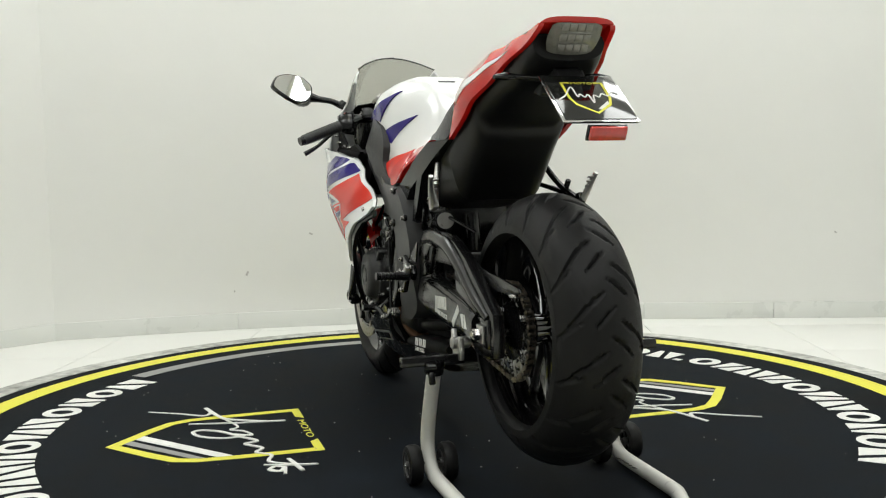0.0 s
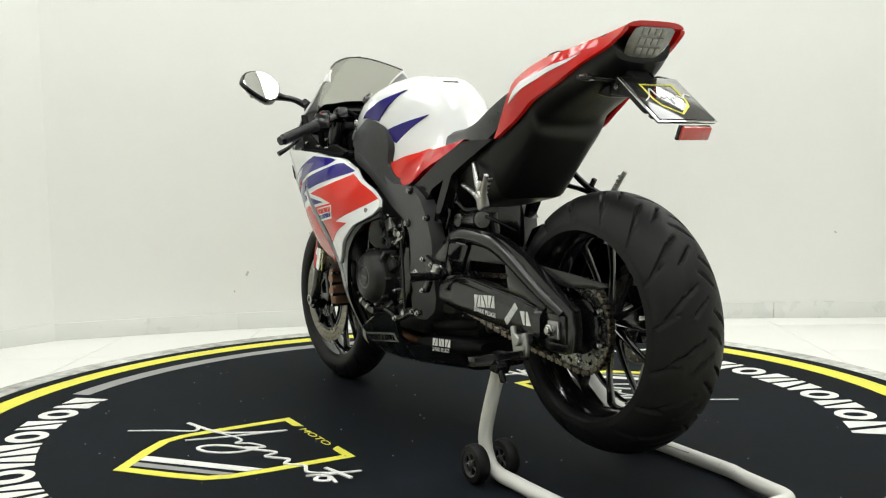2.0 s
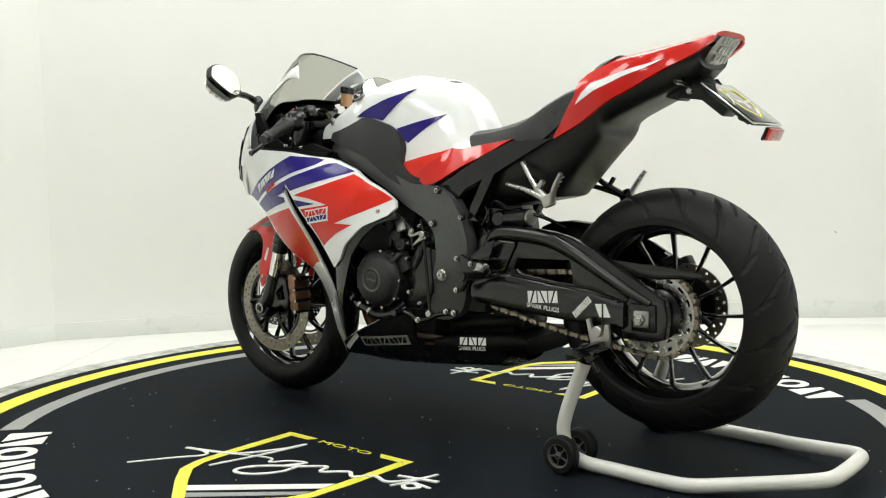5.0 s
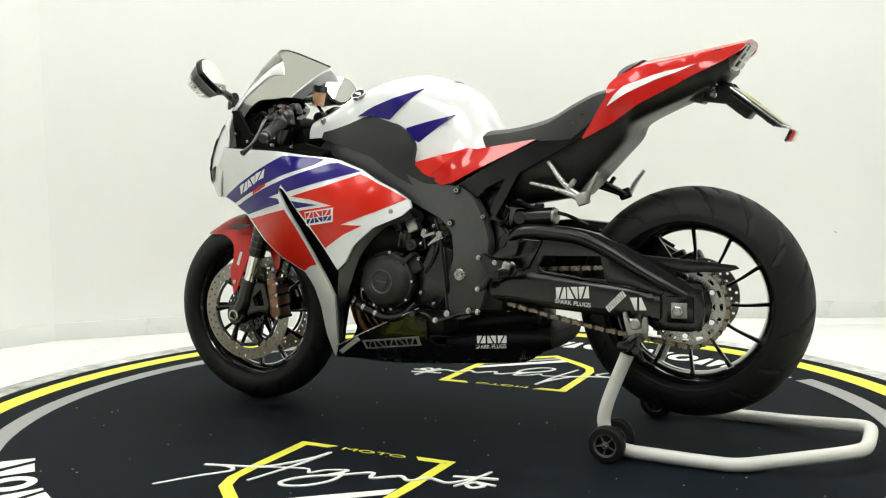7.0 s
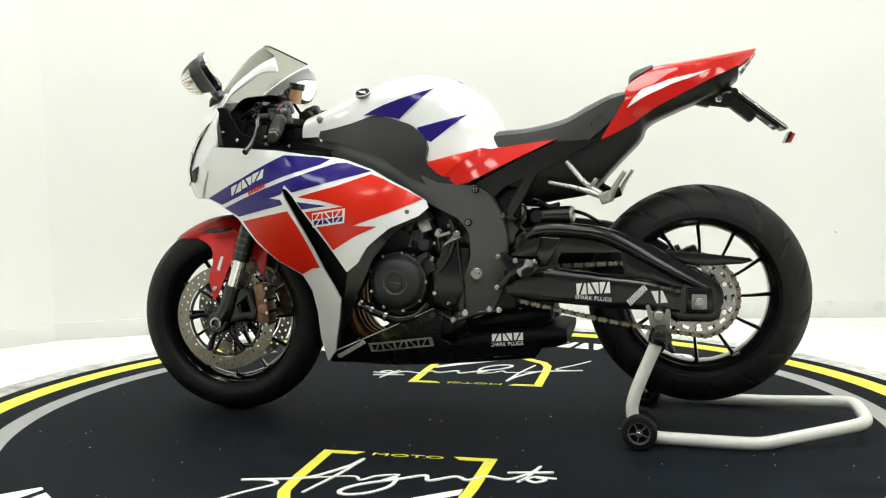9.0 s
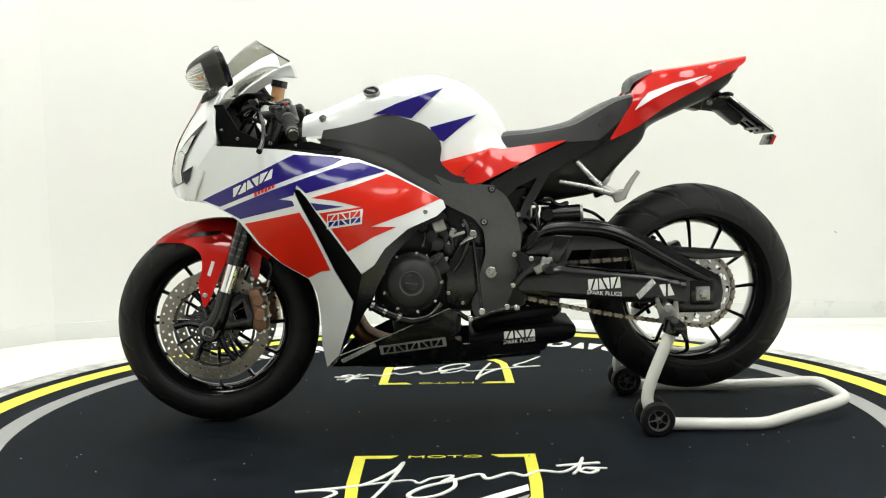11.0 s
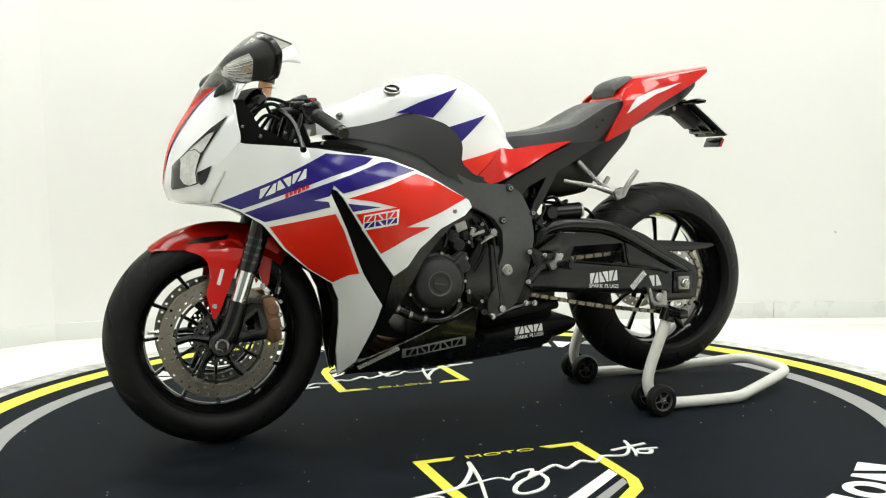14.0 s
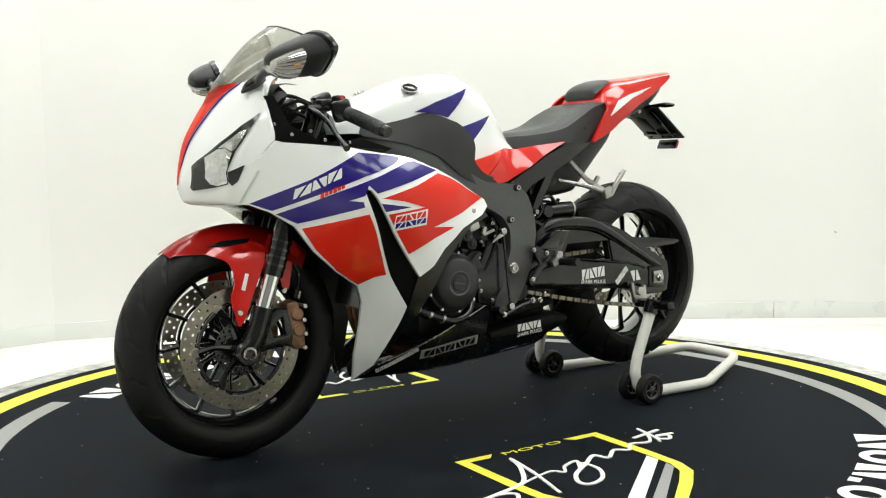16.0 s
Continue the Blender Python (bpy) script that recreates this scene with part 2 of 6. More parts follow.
def tube(pts, r, n=10, smooth=0, closed=False):
    P = [Vector(p) for p in (catmull(pts, smooth) if smooth else pts)]
    R = r if isinstance(r, (list, tuple)) else [r] * len(P)
    if len(R) != len(P):
        R = [np.interp(i / (len(P) - 1), np.linspace(0, 1, len(R)), R) for i in range(len(P))]
    bm, rows, up = bmesh.new(), [], None
    for i, p in enumerate(P):
        d = (P[(i + 1) % len(P)] - P[i - 1]) if closed else (P[min(i + 1, len(P) - 1)] - P[max(i - 1, 0)])
        d.normalize()
        if up is None:
            up = d.orthogonal().normalized()
        up = (up - d * up.dot(d)).normalized()
        w = d.cross(up)
        rows.append([p + (up * math.cos(a) + w * math.sin(a)) * float(R[i]) for a in (2 * math.pi * k / n for k in range(n))])
    V = grid_faces(bm, rows, close_u=closed, close_v=True)
    if not closed:
        bm.faces.new(V[0]), bm.faces.new(V[-1])
    return bm


def lathe(profile, cx=0.0, cy=0.0, cz=0.0, n=48, closed=True):
    """Turned about an axle along y: profile of (radius, y)."""
    bm = bmesh.new()
    rows = [[(cx + r * math.cos(a), cy + y, cz + r * math.sin(a)) for r, y in profile] for a in (2 * math.pi * k / n for k in range(n))]
    V = grid_faces(bm, rows, close_u=True, close_v=closed)
    bmesh.ops.remove_doubles(bm, verts=bm.verts, dist=1e-6)
    return bm


def pin(cx, cy, cz, r, y0, y1, n=16, ease=0.15):
    """A round boss along y."""
    e = r * ease
    return lathe([(0.0001, y0), (r - e, y0), (r, y0 + e), (r, y1 - e), (r - e, y1), (0.0001, y1)], cx, cy, cz, n, closed=False)


def box(size, m=None, bevel=0.003, taper=1.0):
    bm = bmesh.new()
    bmesh.ops.create_cube(bm, size=1.0)
    for v in bm.verts:
        k = taper if v.co.z > 0 else 1.0
        v.co = Vector((v.co.x * size[0] * k, v.co.y * size[1] * k, v.co.z * size[2]))
    if bevel:
        bmesh.ops.bevel(bm, geom=list(bm.edges), offset=min(bevel, min(size) * 0.4), segments=2, profile=0.5, affect="EDGES")
    if m is not None:
        bmesh.ops.transform(bm, matrix=m, verts=bm.verts)
    return bm


def merge(*bms):
    """Joins pieces of one part."""
    out = bmesh.new()
    for b in bms:
        me = bpy.data.meshes.new("tmp")
        b.to_mesh(me)
        b.free()
        out.from_mesh(me)
        bpy.data.meshes.remove(me)
    return out


def ring2d(cx, cz, r, n=12, ph=0.0):
    return [(cx + r * math.cos(2 * math.pi * k / n + ph), cz + r * math.sin(2 * math.pi * k / n + ph)) for k in range(n)]


def text_bm(body, size, depth=0.0008):
    """Built-in letters, lying in the (x, z) plane and facing +y, read along -x."""
    cu = bpy.data.curves.new("letters", "FONT")
    cu.body, cu.size, cu.extrude, cu.align_x = body, size, depth / 2, "CENTER"
    tmp = bpy.data.objects.new("letters", cu)
    scene.collection.objects.link(tmp)
    me = bpy.data.meshes.new_from_object(tmp.evaluated_get(bpy.context.evaluated_depsgraph_get()))
    bpy.data.objects.remove(tmp)
    bm = bmesh.new()
    bm.from_mesh(me)
    bpy.data.meshes.remove(me)
    return bm

# ---------------------------------------------------------------- the room
FLOOR_Z = -0.008
floor_bm = bmesh.new()
bmesh.ops.create_grid(floor_bm, x_segments=1, y_segments=1, size=4.2)
bmesh.ops.translate(floor_bm, verts=floor_bm.verts, vec=(0, -1.2, FLOOR_Z - 0.003))
floor = tagged(part("floor", floor_bm, GROUT), "pale grout bed under glossy white floor tiles", "floor", kind="structure")

# wall line seen from above: a canted corner, a long shallow bow, then straight on round the room
WALL_LINE = [(-3.4, -5.0), (-3.4, -0.19), (-1.76, 1.45), (-1.38, 1.575), (-0.98, 1.68), (-0.5, 1.765), (0.0, 1.80), (0.5, 1.80), (0.97, 1.778), (2.2, 1.70), (3.9, 1.58), (3.9, -5.0)]


def wall_strip(line, z0, z1, thick, inset=0.0):
    bm = bmesh.new()
    n, rows = len(line), []
    for i, p in enumerate(line):
        a, b = Vector(line[max(i - 1, 0)]), Vector(line[min(i + 1, n - 1)])
        d = (b - a).normalized()
        nrm = Vector((-d.y, d.x))
        q0, q1 = Vector(p) - nrm * inset, Vector(p) + nrm * thick
        rows.append([(q0.x, q0.y, z0), (q0.x, q0.y, z1), (q1.x, q1.y, z1), (q1.x, q1.y, z0)])
    V = grid_faces(bm, rows, close_v=True)
    bm.faces.new(V[0]), bm.faces.new(V[-1])
    return bm


wall = tagged(part("wall_back", wall_strip(WALL_LINE, FLOOR_Z - 0.02, CEIL, 0.15), WALL, sharp=22), "smooth off-white painted wall with a canted corner", "wall", kind="structure")
for x_, y_, z_, w_, h_ in ((1.87, 1.718, 0.403, 0.012, 0.006), (-0.93, 1.689, 0.257, 0.010, 0.022), (-0.63, 1.741, 0.437, 0.018, 0.008), (-0.99, 1.675, 0.174, 0.006, 0.010)):
    part("scuff", box((w_, 0.004, h_), pose(x_, y_, z_, 0, 25, 10 if x_ < 0 else -3), 0.001), GROUT, wall)
# unseen wall behind the camera, kept dark to deepen reflections in the blacks
front = tagged(part("unseen_wall", box((7.6, 0.15, CEIL + 0.02), pose(0.25, -5.08, CEIL / 2), 0), CONTRASTWALL), "unseen closing wall, darkened to deepen reflections", "wall", kind="structure")
ceil_bm = box((7.8, 7.4, 0.12), pose(0.25, -1.6, CEIL + 0.06), 0)
tagged(part("ceiling", ceil_bm, CEILING), "plain white ceiling", "ceiling", kind="structure")
skirt = tagged(new("baseboard", None), "pale glazed skirting tiles along the wall", "baseboard", kind="structure")
line = WALL_LINE[1:-1]
for i in range(len(line) - 1):
    a, b = Vector(line[i]), Vector(line[i + 1])
    L = (b - a).length
    n = max(1, round(L / 0.6))
    d = (b - a) / n
    nrm = Vector((-d.y, d.x)).normalized()
    for k in range(n):
        m_ = a + d * (k + 0.5) - nrm * 0.004
        part("skirting_tile", box((d.length - 0.0015, 0.010, 0.078), pose(m_.x, m_.y, FLOOR_Z + 0.039, 0, 0, math.degrees(math.atan2(d.y, d.x))), 0.0015), SKIRT, skirt)

lights = tagged(new("ceiling_light", None), "square white lit ceiling panel in a thin frame", "ceiling light", "ceiling panels")
lights.location = (PANELS[0][0], PANELS[0][1], CEIL)
part("frame", merge(*[box((0.98, 0.03, 0.025), pose(0, s * 0.475, -0.0125), 0.003) for s in (-1, 1)], *[box((0.03, 0.92, 0.025), pose(s * 0.475, 0, -0.0125), 0.003) for s in (-1, 1)]), STANDWHITE, lights)
part("diffuser", box((0.92, 0.92, 0.008), pose(0, 0, -0.006), 0), PANELGLOW, lights)
for px_, py_ in PANELS[1:]:
    copy_thing(lights, pose(px_, py_, CEIL))

# the ring cut into the floor round the turntable
tagged(part("turntable_rim", lathe([(1.536, 0), (1.628, 0), (1.630, 0.006), (1.623, 0.0085), (1.540, 0.0085)], n=160), RIM), "worn grey concrete rim round the turntable", "rim", kind="structure")
rim = bpy.data.objects["turntable_rim"]
rim.matrix_basis = pose(-0.010, 0.006, FLOOR_Z - 0.002, 90, 0, 0)

# ---------------------------------------------------------------- the mat on the turntable
def arc_band(r0, r1, a0, a1, z0, z1, n=None):
    n = n or max(2, int(abs(a1 - a0) / 2))
    bm, rows = bmesh.new(), []
    for k in range(n + 1):
        a = radians(a0 + (a1 - a0) * k / n)
        c, s = math.cos(a), math.sin(a)
        rows.append([(c * r0, s * r0, z0), (c * r0, s * r0, z1), (c * r1, s * r1, z1), (c * r1, s * r1, z0)])
    V = grid_faces(bm, rows, close_u=abs(a1 - a0) > 359.9, close_v=True)
    if abs(a1 - a0) < 359.9:
        bm.faces.new(V[0]), bm.faces.new(V[-1])
    bmesh.ops.remove_doubles(bm, verts=bm.verts, dist=1e-6)
    return bm


def flat(poly, z0, z1, step=0.05):
    """A flat printed patch on the mat."""
    bm = shell(poly, z1, z1 - z0, step, grid=False)
    for v in bm.verts:
        v.co = Vector((v.co.x, v.co.z, v.co.y))
    return bm


def ribbon(pts, w, z0, z1, n=60):
    P = catmull([(x, y, 0) for x, y in pts], n)
    bm, rows = bmesh.new(), []
    for i, p in enumerate(P):
        d = (P[min(i + 1, n - 1)] - P[max(i - 1, 0)]).normalized()
        s = Vector((-d.y, d.x, 0)) * w / 2 * (0.55 + 0.45 * math.sin(math.pi * min(1, (i + 4) / (n + 8))))
        a, b = p + s, p - s
        zt = z1 + 0.0012 * i / n
        rows.append([(a.x, a.y, z0), (a.x, a.y, zt), (b.x, b.y, zt), (b.x, b.y, z0)])
    V = grid_faces(bm, rows, close_v=True)
    bm.faces.new(V[0]), bm.faces.new(V[-1])
    return bm


round_mat = tagged(new("round_mat", None), "round black rubber mat with yellow ring and printed shields", "mat")
part("mat_disc", lathe([(0.0001, -0.009), (1.534, -0.009), (1.537, -0.006), (1.534, 0.0), (0.0001, 0.0)], n=200, closed=False), RUBBER_MAT, round_mat)
disc = bpy.data.objects["mat_disc"]
for v in disc.data.vertices:
    v.co = Vector((v.co.x, v.co.z, v.co.y))
disc.data.flip_normals()
part("yellow_ring", arc_band(1.402, 1.478, 0, 360, -0.001, 0.0010, 180), MAT_YELLOW, round_mat, "yellow printed ring")
# plain rings and wedge pairs stand for the printed web address
WORD = [1.30, 1.15, 0.95, 1.15, 1.05, 1.0, 1.15, 0.9, 1.05, 0.95, 1.15, 0.32, 1.05, 1.15, 1.30]
RINGS = (1, 3, 6, 10, 13)


def word_shape(k, a, b, lo, hi):
    """One plain printed ring or pair of wedges between two angles and two radii."""
    s, t, z0, z1 = 1.55, 0.024, -0.001, 0.0010
    if k == 11:
        return arc_band(lo, lo + 0.028, a, b, z0, z1, 3)
    if k in RINGS:
        bm, rows = bmesh.new(), []
        for n_ in range(32):
            q, row = 2 * math.pi * n_ / 32, []
            for inner, zz in ((0, z0), (0, z1), (1, z1), (1, z0)):
                an, r = radians((a + b) / 2 + ((b - a) / 2 - inner * s) * math.cos(q)), (lo + hi) / 2 + ((hi - lo) / 2 - inner * t) * math.sin(q)
                row.append((r * math.cos(an), r * math.sin(an), zz))
            rows.append(row)
        grid_faces(bm, rows, close_u=True, close_v=True)
        return bm
    mid, g, lean = (a + b) / 2, (b - a) * 0.11, (b - a) * (0.22 if k % 2 else -0.22)
    polys = ([(a, lo), (mid - g + lean, lo), (mid - g - lean, hi), (a, hi)], [(mid + g + lean, lo), (b, lo), (b, hi), (mid + g - lean, hi)])
    return merge(*[flat([(r * math.cos(radians(an)), r * math.sin(radians(an))) for an, r in poly], z0, z1) for poly in polys])


for half in (0, 180):
    part("grey_arc", arc_band(1.250, 1.314, 137 + half, 224 + half, -0.001, 0.0010), MAT_GREY, round_mat, "grey printed arc")
    a = 46.0
    unit = 87.5 / (sum(WORD) + 0.22 * (len(WORD) - 1))
    for k, w in enumerate(WORD):
        b = a + w * unit
        part("letter_bar", word_shape(k, a + half, b + half, 1.150, 1.268), MAT_WHITE, round_mat, "white printed mark" if k == 0 else "")
        a = b + 0.22 * unit

OUTER = [(0.235, 0.412), (0.233, 0.640), (0.226, 0.745), (0.202, 0.808), (0.133, 0.872), (0.0, 0.976), (-0.133, 0.872), (-0.202, 0.808), (-0.226, 0.745), (-0.233, 0.640), (-0.235, 0.412),
         (-0.120, 0.412), (-0.140, 0.436), (-0.205, 0.436), (-0.203, 0.640), (-0.198, 0.735), (-0.178, 0.786), (-0.115, 0.845), (0.0, 0.938),
         (0.115, 0.845), (0.178, 0.786), (0.198, 0.735), (0.203, 0.640), (0.205, 0.436), (0.140, 0.436), (0.120, 0.412)]
SWOOSH = [(0.36, 0.86), (0.303, 0.770), (0.251, 0.699), (0.286, 0.676), (0.345, 0.687), (0.223, 0.655), (0.176, 0.625), (0.121, 0.533), (0.105, 0.475), (0.126, 0.602), (0.164, 0.747)]
WAVE = [(0.223, 0.655), (0.091, 0.612), (0.060, 0.635), (0.030, 0.600), (-0.021, 0.583), (0.006, 0.630), (-0.020, 0.605), (-0.024, 0.665), (0.015, 0.722), (0.065, 0.740), (0.081, 0.715), (0.047, 0.664), (-0.024, 0.617),
        (-0.085, 0.575), (-0.105, 0.610), (-0.160, 0.570), (-0.195, 0.590), (-0.235, 0.555), (-0.290, 0.567), (-0.336, 0.507), (-0.352, 0.455), (-0.333, 0.538), (-0.314, 0.584)]
for half in (0, 180):
    m_ = pose(0, 0, 0, 0, 0, half)
    shield = part("shield", flat(OUTER, -0.001, 0.0010), MAT_YELLOW, round_mat, "yellow printed shield outline")
    marks = [part("white_stripe", flat([(0.082, 0.876), (-0.198, 0.651), (-0.198, 0.693), (0.053, 0.900)], -0.001, 0.0008), MAT_WHITE, shield),
             part("grey_stripe", flat([(0.040, 0.911), (-0.196, 0.722), (-0.188, 0.757), (0.016, 0.929)], -0.001, 0.0008), MAT_GREY, shield),
             part("script_stroke", ribbon(SWOOSH, 0.0125, -0.001, 0.0016, 110), MAT_WHITE, shield, "white handwritten flourish"),
             part("script_stroke", ribbon(WAVE, 0.0115, -0.001, 0.0019, 150), MAT_WHITE, shield),
             part("script_stroke", ribbon([(-0.279, 0.517), (-0.39, 0.497)], 0.012, -0.001, 0.0022, 8), MAT_WHITE, shield),
             part("script_stroke", ribbon([(-0.350, 0.532), (-0.333, 0.556), (-0.356, 0.575), (-0.376, 0.551), (-0.35, 0.536), (-0.402, 0.542)], 0.012, -0.001, 0.0013, 40), MAT_WHITE, shield)]
    word = text_bm("MOTO", 0.032, 0.002)
    bmesh.ops.transform(word, matrix=pose(0.0, 0.436, 0.0002, 0, 0, 180) @ Matrix.Diagonal((2.05, 0.92, 1, 1)), verts=word.verts)
    marks.append(part("letters", word, MAT_YELLOW, shield))
    shield.matrix_basis = m_
tagged(round_mat, kind="")

# ---------------------------------------------------------------- paddock stand
stand = tagged(new("paddock_stand", None), "white tubular rear paddock stand with black rollers", "paddock stand")


STAND_C = -0.021


def stand_path(s):
    return [(x, STAND_C + s * (y - STAND_C), z) for x, y, z in STAND_SIDE]


STAND_SIDE = [(-0.632, 0.222, 0.292), (-0.622, 0.222, 0.262), (-0.594, 0.222, 0.195), (-0.572, 0.222, 0.135), (-0.565, 0.222, 0.090), (-0.582, 0.222, 0.046), (-0.622, 0.222, 0.026), (-0.70, 0.221, 0.022), (-0.84, 0.220, 0.019), (-0.90, 0.214, 0.020), (-0.96, 0.188, 0.026), (-1.08, 0.137, 0.042), (-1.135, 0.112, 0.050)]


path = stand_path(1) + [(-1.165, 0.085, 0.054), (-1.175, 0.040, 0.056), (-1.175, -0.082, 0.056), (-1.165, -0.127, 0.054)] + stand_path(-1)[::-1]
part("frame_tube", tube(path, 0.0172, 16, smooth=150), STANDWHITE, stand, "glossy white bent steel tube")
for s in (1, -1):
    for off, in_ in ((0.042, 1), (-0.042, 0)):
        y = STAND_C + s * (0.243 + off)
        w = part("roller", lathe([(0.030, -0.017), (0.043, -0.015), (0.047, -0.008), (0.047, 0.008), (0.043, 0.015), (0.030, 0.017)], -0.585, y, 0.0475, 40), TYRE, stand, "black rubber roller")
        rimbm = [lathe([(0.026, -0.014), (0.031, -0.016), (0.031, 0.016), (0.026, 0.014)], -0.585, y, 0.0475, 32), pin(-0.585, y, 0.0475, 0.009, -0.018, 0.018, 16)]
        rimbm += [box((0.024, 0.026, 0.0035), pose(-0.585, y, 0.0475, 0, k * 72 + 10, 0) @ pose(0.018, 0, 0), 0.001) for k in range(5)]
        part("roller_hub", merge(*rimbm), HUBGREY, w, "grey spoked plastic hub")
        part("hub_disc", pin(-0.585, y, 0.0475, 0.029, -0.009, 0.009, 24), SATIN, w)
        part("axle_nut", pin(-0.585, y, 0.0475, 0.005, -0.021, 0.021, 6), CHROME, w)
    part("axle", tube([(-0.585, STAND_C + s * 0.181, 0.0475), (-0.585, STAND_C + s * 0.291, 0.0475)], 0.006, 8), STEEL, stand)
    part("collar", tube([(-0.628, STAND_C + s * 0.243, 0.276), (-0.640, STAND_C + s * 0.243, 0.312)], [0.023, 0.025, 0.024], 16, smooth=6), SATIN, stand, "black plastic collar")
    part("bracket_arm", box((0.030, 0.150, 0.024), pose(-0.638, STAND_C + s * 0.250, 0.305, 0, 8, 0), 0.004), SATIN, stand)
    part("clamp_knob", merge(pin(-0.655, STAND_C + s * 0.259, 0.292, 0.014, -0.012, 0.012, 10), box((0.012, 0.014, 0.045), pose(-0.662, STAND_C + s * 0.259, 0.276, 0, 25, 0), 0.003)), SATIN, stand)
    fork_bm = plate([(-0.662, 0.304), (-0.612, 0.304), (-0.606, 0.330), (-0.598, 0.368), (-0.607, 0.371), (-0.620, 0.335), (-0.632, 0.326), (-0.645, 0.335), (-0.652, 0.360), (-0.662, 0.358), (-0.664, 0.330)], 0.158, 0.170, bevel=0.002)
    part("fork_hook", fork_bm if s > 0 else flip(fork_bm), ALU, stand, "forked alloy hook")
    part("bobbin", pin(-0.633, STAND_C + s * 0.179, 0.341, 0.014, -0.022, 0.022, 20), ALU, stand)
for k in range(5):
    part("print_mark", box((0.011, 0.010, 0.001), pose(-0.72 - 0.019 * k, -0.206, 0.0503, 14, 2, 0), 0), SATIN, stand, "small black print" if k == 0 else "")

# crumbs and lint on the mat
rnd = random.Random(7)
lint = bmesh.new()
for k in range(90):
    a, r = rnd.uniform(0, 2 * math.pi), 1.25 * math.sqrt(rnd.random())
    w = rnd.uniform(0.0010, 0.0028)
    b_ = bmesh.ops.create_cube(lint, size=1.0)
    bmesh.ops.transform(lint, matrix=pose(r * math.cos(a), r * math.sin(a), 0.0022, 0, 0, rnd.uniform(0, 180)) @ Matrix.Diagonal((w * rnd.uniform(1, 2.5), w, 0.0012, 1)), verts=b_["verts"])
part("lint", lint, GREYSTICK, round_mat, "pale crumbs and lint", kind="stuff")

# ---------------------------------------------------------------- motorcycle
bike = tagged(new("motorcycle", None), "white, red and blue sport motorcycle held up on a rear stand", "motorcycle")
FW, RW = Vector((0.672, centre(0.672), 0.2975)), Vector((-0.735, centre(-0.735), 0.379))


def tyre_bm(R, width, rim_r, groove):
    """A round-shouldered tyre with cut tread grooves, about an axle along y."""
    NU, NV = 420, 64
    prof = []
    for j in range(NV):
        v = -1 + 2 * j / (NV - 1)
        a = v * radians(86)
        y = math.sin(a) * width / 2
        r = R - (1 - math.cos(a)) * width * 0.47
        prof.append((r, y, v))
    bm, rows = bmesh.new(), []
    side = width / 2
    bead = [(rim_r + 0.020, side * 0.98), (rim_r + 0.006, side * 0.90), (rim_r - 0.004, side * 0.72)]
    for i in range(NU):
        u = 2 * math.pi * i / NU
        c, s = math.cos(u), math.sin(u)
        row = [(c * r, -y, s * r) for r, y in reversed(bead)]
        for r, y, v in prof:
            r2 = r - 0.0065 * groove(u, v)
            row.append((c * r2, y, s * r2))
        row += [(c * r, y, s * r) for r, y in bead]
        rows.append(row)
    grid_faces(bm, rows, close_u=True, close_v=True)
    return bm


def tread(count, lean):
    def g(u, v):
        hit = 0.0
        for side in (1, -1):
            w = v * side
            for start, stop, slope, shift, half in ((0.10, 0.80, 0.80, 0.0, 0.095), (0.46, 0.92, 0.55, 0.50, 0.085), (-0.05, 0.28, 0.9, 0.74, 0.085)):
                if start < w < stop:
                    k = (u * count / (2 * math.pi) + shift + (0.5 if side < 0 else 0.0) + lean * slope * (w - start) * (1 + 0.6 * (w - start))) % 1.0
                    d = min(k, 1 - k)
                    taper = min(1.0, 6 * min(w - start, stop - w) + 0.25)
                    if d < half * 0.5 * taper:
                        hit = 1.0
        return hit
    return g


